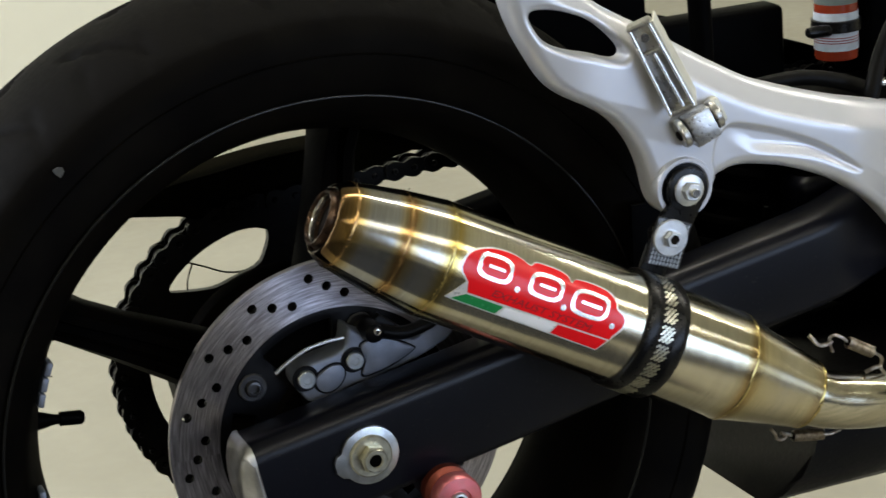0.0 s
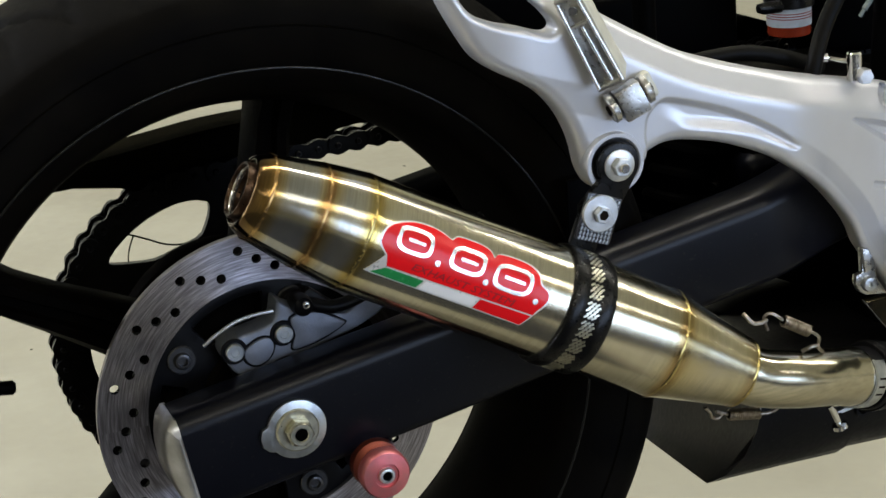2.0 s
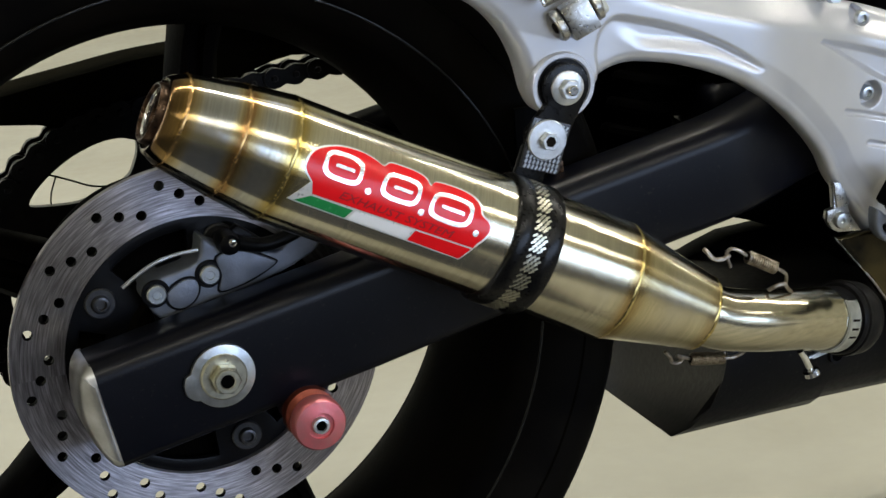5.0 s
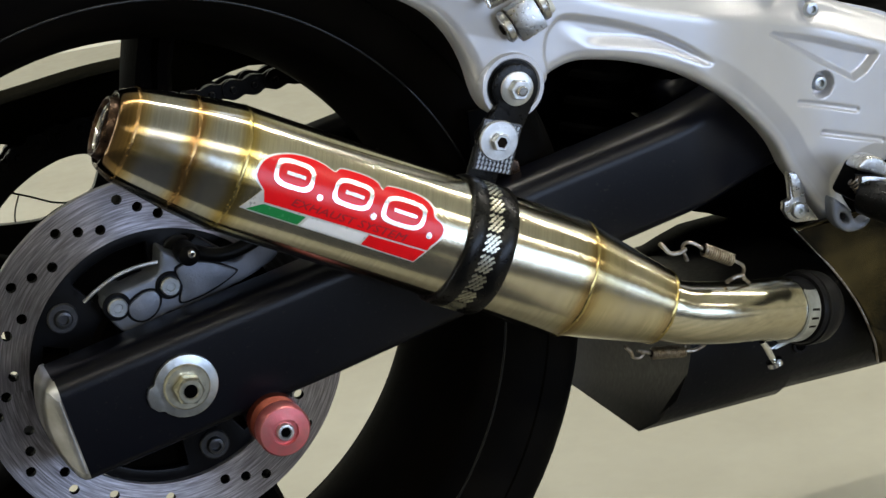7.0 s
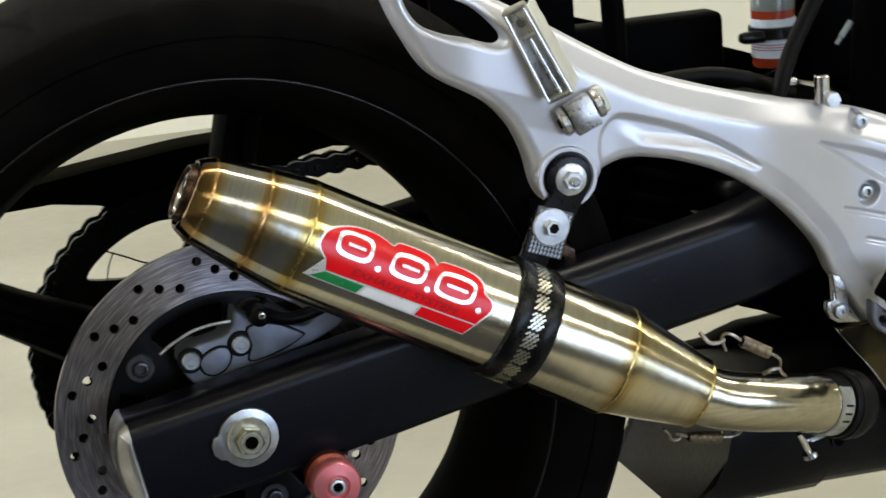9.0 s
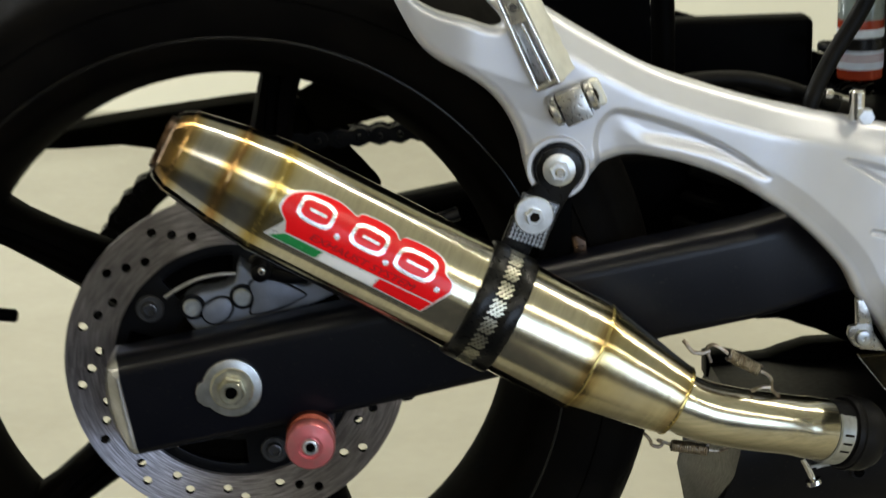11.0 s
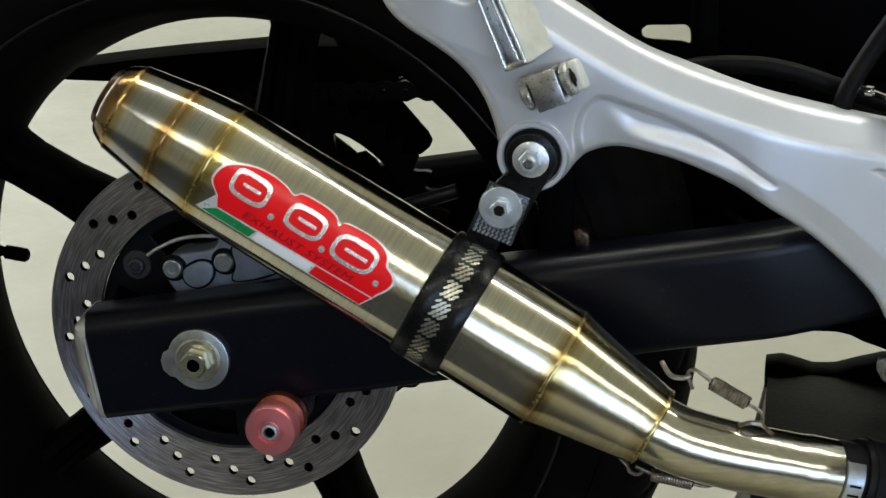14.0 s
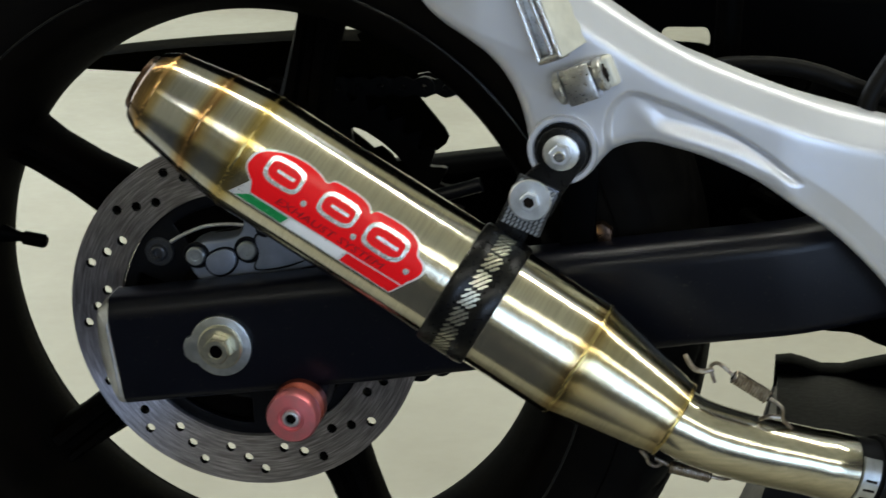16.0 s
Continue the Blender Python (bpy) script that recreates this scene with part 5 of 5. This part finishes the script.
# highlights on the rails and long rib are put in as bright beads
for sx, lean in ((-0.0082, 1.2), (0.0082, -1.2)):
    part("rail", boxed(0.0021, 0.0060, L * 0.99, FM @ pose(sx, 0.003, L / 2, 0, lean, 0), 0.0009), M_peg, peg)
    part("rail_glint", tubed([FM @ Vector((sx, -0.0005, 0.001)), FM @ Vector((sx * 0.82, -0.0005, L * 0.98))], 0.0013, 10), M_silver, peg, "bright bead for the highlight along the rail")
part("rib", tubed([FM @ Vector((0.0016, 0.0015, 0.002)), FM @ Vector((0.0006, 0.0015, L * 0.67))], 0.0014, 10), M_silver, peg)
part("rib", boxed(0.0145, 0.006, 0.0030, FM @ pose(0, 0.0035, L * 0.69), 0.0012), M_peg, peg)
part("peg_end", boxed(0.0168, 0.0095, 0.0045, FM @ pose(0, 0.003, L), 0.0020), M_peg, peg)
part("peg_foot", boxed(0.0192, 0.0090, 0.0040, FM @ pose(0, 0.003, 0.0012), 0.0016), M_peg, peg)
part("peg_screw", lathed(disc_prof(0.0034, 0.001, 0.005, 0.0006), 18, "Y"), M_chrome, peg, "", FM @ pose(0, 0, L * 0.85))
wpts = [(-0.001, 0.0), (-0.001, L * 0.99)] + [(0.0235 - 0.004 * (1 - k / 27) + 0.0008 * math.sin(k * 1.25), L * 0.99 - k * L / 27) for k in range(27)] + [(0.0235, 0.002)]
wv = slab([wpts], 0.0084, 0.0100, 0.0004)
bmesh.ops.transform(wv, verts=wv.verts, matrix=FM @ Matrix(((0, 1, 0, 0), (1, 0, 0, 0), (0, 0, 1, 0), (0, 0, 0, 1))))
part("peg_flange", wv, M_flange, peg, "pale wavy-edged side flange")
# hinge block between two ears
E0, E1 = Vector((0.2200, -0.1742, 0.5080)), Vector((0.2428, -0.1768, 0.5180))
ex = (E1 - E0).normalized()
ez = (zd - ex * ex.dot(zd)).normalized()
EM = Matrix.Translation((E0 + E1) / 2) @ Matrix((ex, ez.cross(ex), ez)).transposed().to_4x4()
EL = (E1 - E0).length
part("peg_block", boxed(EL - 0.0070, 0.0130, 0.0220, EM @ pose(0, 0.000, -0.001), 0.0012), M_peg, peg)
for sx in (-EL / 2, EL / 2):
    part("peg_ear", lathed(disc_prof(0.0100, -0.0026, 0.0026, 0.0011), 32, "X"), M_peg, peg, "", EM @ pose(sx, 0.002, 0))
    part("ear_web", boxed(0.0048, 0.014, 0.0165, EM @ pose(sx, 0.009, 0), 0.0015), M_peg, peg)
part("peg_pad", boxed(0.0080, 0.0120, 0.0185, EM @ pose(EL / 2 + 0.0035, 0.0090, 0.000), 0.0024, 3), M_flange, peg, "pale cast pad behind the hinge")
# dark bar that draws the slot's shade
part("ear_slot", boxed(0.0012, 0.0048, 0.011, EM @ pose(EL / 2 + 0.0024, 0.002, 0), 0.0004), M_soot_shade, peg)
part("peg_pin", lathed(disc_prof(0.0036, -EL / 2 - 0.0040, EL / 2 + 0.0040, 0.0008), 18, "X"), M_soot_shade, peg, "", EM @ pose(0, 0.001, 0))

# ---- rider's footpeg and brake lever bracket ----
rpeg = part("rider_footpeg", tubed([(0.468, -0.158, 0.343), (0.474, -0.168, 0.3415), (0.482, -0.185, 0.339), (0.505, -0.245, 0.333)], [0.0115, 0.0135, 0.0140, 0.0140], 24), M_strap, bike, "black rubber rider footpeg in a metal bracket")
lug = [(float(p[0]), float(p[1])) for p in curve([(0.4470, 0.3465), (0.4545, 0.3410), (0.4615, 0.3345), (0.4660, 0.3250), (0.4720, 0.3190), (0.4825, 0.3215), (0.4770, 0.3140), (0.4640, 0.3120), (0.4550, 0.3155), (0.4475, 0.3240), (0.4455, 0.3350)], 4, True)]
lug = [(0.4590 + (x - 0.4590) * 0.78, 0.3350 + (z - 0.3350) * 0.78) for x, z in lug]
eye = [(0.4575 + 0.0036 * math.cos(a) * 0.8 + 0.0018 * math.sin(a), 0.3285 - 0.0036 * math.cos(a) + 0.0016 * math.sin(a)) for a in [2 * math.pi * i / 16 for i in range(16)]]
part("peg_bracket", slab([lug, eye], -0.152, -0.140, 0.0022, 3), M_cal, rpeg, "cast grey peg bracket with an oval eye")
part("bracket_pin", lathed([(0.0020, -0.1415), (0.0020, -0.1490), (0.0014, -0.1500), (0.0001, -0.1500)], 18, "Y", (0.4575, 0, 0.3285)), M_box, rpeg)
clip_ = [(float(p[0]), float(p[1])) for p in curve([(0.4620, 0.3650), (0.4690, 0.3710), (0.4780, 0.3700), (0.4860, 0.3630), (0.4900, 0.3560), (0.4830, 0.3545), (0.4720, 0.3600)], 4, True)]
part("peg_clip", slab([clip_], -0.164, -0.148, 0.002, 3), M_peg, rpeg, "worn bare metal peg clip")
part("peg_plate", slab([[(0.4660, 0.3585), (0.4760, 0.3565), (0.4900, 0.3520), (0.4760, 0.3500), (0.4690, 0.3470), (0.4680, 0.3420), (0.4660, 0.3470)]], -0.162, -0.152, 0.001), M_peg, rpeg)
part("return_spring", tubed(spring((0.4625, -0.156, 0.3560), (0.4690, -0.157, 0.3450), 5, 0.0036, 0), 0.0009, 6), M_wire, rpeg)
part("peg_hinge", boxed(0.020, 0.02, 0.024, pose(0.4715, -0.145, 0.3495, 0, 35, 0), 0.003), M_dark, rpeg)
lever = part("lever_bracket", slab([[(0.4280, 0.3620), (0.4330, 0.3612), (0.4370, 0.3540), (0.4400, 0.3430), (0.4412, 0.3370), (0.4500, 0.3235), (0.4320, 0.3255), (0.4265, 0.3290), (0.4230, 0.3360), (0.4240, 0.3420), (0.4290, 0.3430)]], -0.1310, -0.1250, 0.0012), M_peg, bike, "small bare aluminium lever bracket")
part("bracket_tab", slab([[(0.4282, 0.3618), (0.4330, 0.3610), (0.4368, 0.3540), (0.4396, 0.3445), (0.4300, 0.3440)]], -0.1330, -0.1308, 0.0008), M_peg, lever)
bolt(lever, (0.4335, -0.131, 0.3345), 0.0058, 0.0040, "bracket_bolt", M_zinc, 0.3)

# ---- reservoir, hoses and dark frame members ----
RX, RY = 0.4668, 0.035
res = part("fluid_reservoir", lathed([(0.0150, 0.4840), (0.0168, 0.4850), (0.0172, 0.487), (0.0172, 0.5290)], 40, "Z", (RX, RY, 0)), M_fluid, bike, "brake fluid reservoir with amber fluid and a pale label")
part("reservoir_label", lathed([(0.01740, 0.4925), (0.01745, 0.4927), (0.01745, 0.5222), (0.0174, 0.5224)], 40, "Z", (RX, RY, 0)), M_label, res)
for k, z in enumerate((0.4985, 0.5005, 0.5025)):
    part("label_line", lathed([(0.01748, z), (0.01752, z + 0.0001), (0.01752, z + 0.0007), (0.01748, z + 0.0008)], 40, "Z", (RX, RY, 0), True), M_ink, res)
part("reservoir_top", lathed([(0.0172, 0.5290), (0.0172, 0.546), (0.016, 0.548)], 40, "Z", (RX, RY, 0)), M_clear, res)
part("reservoir_cap", lathed([(0.0178, 0.5480), (0.0195, 0.549), (0.0195, 0.562), (0.017, 0.565)], 40, "Z", (RX, RY, 0)), M_chrome, res)
part("reservoir_strap", lathed([(0.0174, 0.5068), (0.0196, 0.5073), (0.0196, 0.5158), (0.0174, 0.5163)], 40, "Z", (RX, RY, 0), True), M_strap, res)
part("strap_arm", tubed([(0.432, 0.020, 0.5115), (0.436, 0.020, 0.5110), (0.452, 0.022, 0.510)], [0.0035, 0.0048, 0.0048], 12), M_strap, res)
part("brake_hose", tubed(curve([(0.296, -0.07, 0.493), (0.3086, -0.100, 0.5095), (0.3416, -0.105, 0.5128), (0.3647, -0.105, 0.5098), (0.3878, -0.105, 0.5028), (0.42, -0.09, 0.489)], 6), 0.0056, 14), M_hose, bike, "black rubber hose")
part("brake_hose", tubed(curve([(0.450, -0.110, 0.600), (0.432, -0.112, 0.560), (0.410, -0.116, 0.525), (0.396, -0.124, 0.4985), (0.392, -0.12, 0.47)], 6), 0.0058, 14), M_hose, bike, "black rubber hose")
union = part("hose_union", lathed(disc_prof(0.0054, 0.4855, 0.5065, 0.0012), 20, "Z", (0.4260, -0.128, 0)), M_chrome, bike, "small polished hose union")
part("union_arm", tubed([(0.4085, -0.113, 0.5015), (0.4125, -0.114, 0.5012), (0.4127, -0.114, 0.501), (0.424, -0.124, 0.499)], [0.0034, 0.0034, 0.0018, 0.0018], 10), M_chrome, union)
part("union_nut", hexed(0.0058, -0.138, -0.128, (0.4305, 0, 0.4895), 0.1, 0.003), M_bright, union)
part("cable_end", tubed([(0.4722, -0.060, 0.5130), (0.4760, -0.060, 0.5180), (0.4762, -0.060, 0.5182), (0.4845, -0.060, 0.5284)], [0.0016, 0.0016, 0.0024, 0.0024], 10), M_clear, union, "pale plastic cable end")
# shade behind the casting is put into the near-black of these members
rear = part("rear_subframe", tubed([(0.309, -0.0375, 0.47), (0.309, -0.0375, 0.54), (0.305, -0.0375, 0.66)], [0.0085, 0.0085, 0.0085], 16), M_dark, bike, "rear subframe and under-seat parts, their shade painted near-black")
# added plate that blackens this opening; its hole leaves the bright gap
part("dark_backing", slab([[(0.20, 0.455), (0.313, 0.455), (0.313, 0.60), (0.20, 0.60)], [(float(p[0]), float(p[1])) for p in curve([(0.2605, 0.4950), (0.2630, 0.4990), (0.2680, 0.5000), (0.2800, 0.5004), (0.2915, 0.5000), (0.2933, 0.4885), (0.2860, 0.4892), (0.2640, 0.4903)], 4, True)]], 0.058, 0.062), M_dark, rear)
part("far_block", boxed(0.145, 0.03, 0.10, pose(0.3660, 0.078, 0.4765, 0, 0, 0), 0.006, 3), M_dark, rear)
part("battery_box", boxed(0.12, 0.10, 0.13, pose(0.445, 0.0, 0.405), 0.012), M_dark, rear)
# added filler that keeps the space beside the reservoir black
part("side_filler", boxed(0.13, 0.05, 0.17, pose(0.553, 0.055, 0.545), 0.01, 3), M_dark, rear)
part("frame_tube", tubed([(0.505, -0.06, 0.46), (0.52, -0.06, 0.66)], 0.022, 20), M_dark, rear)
# silver like the near casting; its shade is put into a near-black colour
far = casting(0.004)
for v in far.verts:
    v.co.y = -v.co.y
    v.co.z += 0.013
part("far_casting", far, M_dark, rear, "inner side of the opposite silver casting, shade painted near-black", None, 60)
# added filler that closes the gap in front of the tyre with black
part("gap_filler", boxed(0.085, 0.02, 0.085, pose(0.318, 0.035, 0.388), 0.006), M_dark, rear)
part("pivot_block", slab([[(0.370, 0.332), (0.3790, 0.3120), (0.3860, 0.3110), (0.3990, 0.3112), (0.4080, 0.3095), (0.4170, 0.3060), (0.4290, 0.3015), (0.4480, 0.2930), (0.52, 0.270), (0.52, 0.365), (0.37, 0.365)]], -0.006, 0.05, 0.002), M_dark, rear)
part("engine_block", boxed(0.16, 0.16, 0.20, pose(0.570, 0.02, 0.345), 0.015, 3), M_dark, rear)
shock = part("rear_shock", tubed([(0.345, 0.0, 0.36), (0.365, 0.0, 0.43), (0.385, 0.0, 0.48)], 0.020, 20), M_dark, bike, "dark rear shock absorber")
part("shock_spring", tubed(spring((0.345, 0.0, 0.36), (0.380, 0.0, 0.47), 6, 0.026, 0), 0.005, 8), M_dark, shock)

# loose thin wires hanging behind the sprocket
part("loose_wire", tubed(curve([(-0.075, 0.1, 0.4045), (-0.058, 0.1, 0.3985), (-0.042, 0.1, 0.3915), (-0.026, 0.1, 0.384), (-0.010, 0.1, 0.3825), (0.012, 0.1, 0.390)], 6), 0.0007, 6), M_dark, bike, "thin black loose wire")
part("loose_wire", tubed(curve([(-0.050, 0.1, 0.396), (-0.055, 0.1, 0.384), (-0.056, 0.1, 0.374), (-0.052, 0.1, 0.362)], 6), 0.0006, 6), M_dark, bike, "thin black loose wire")
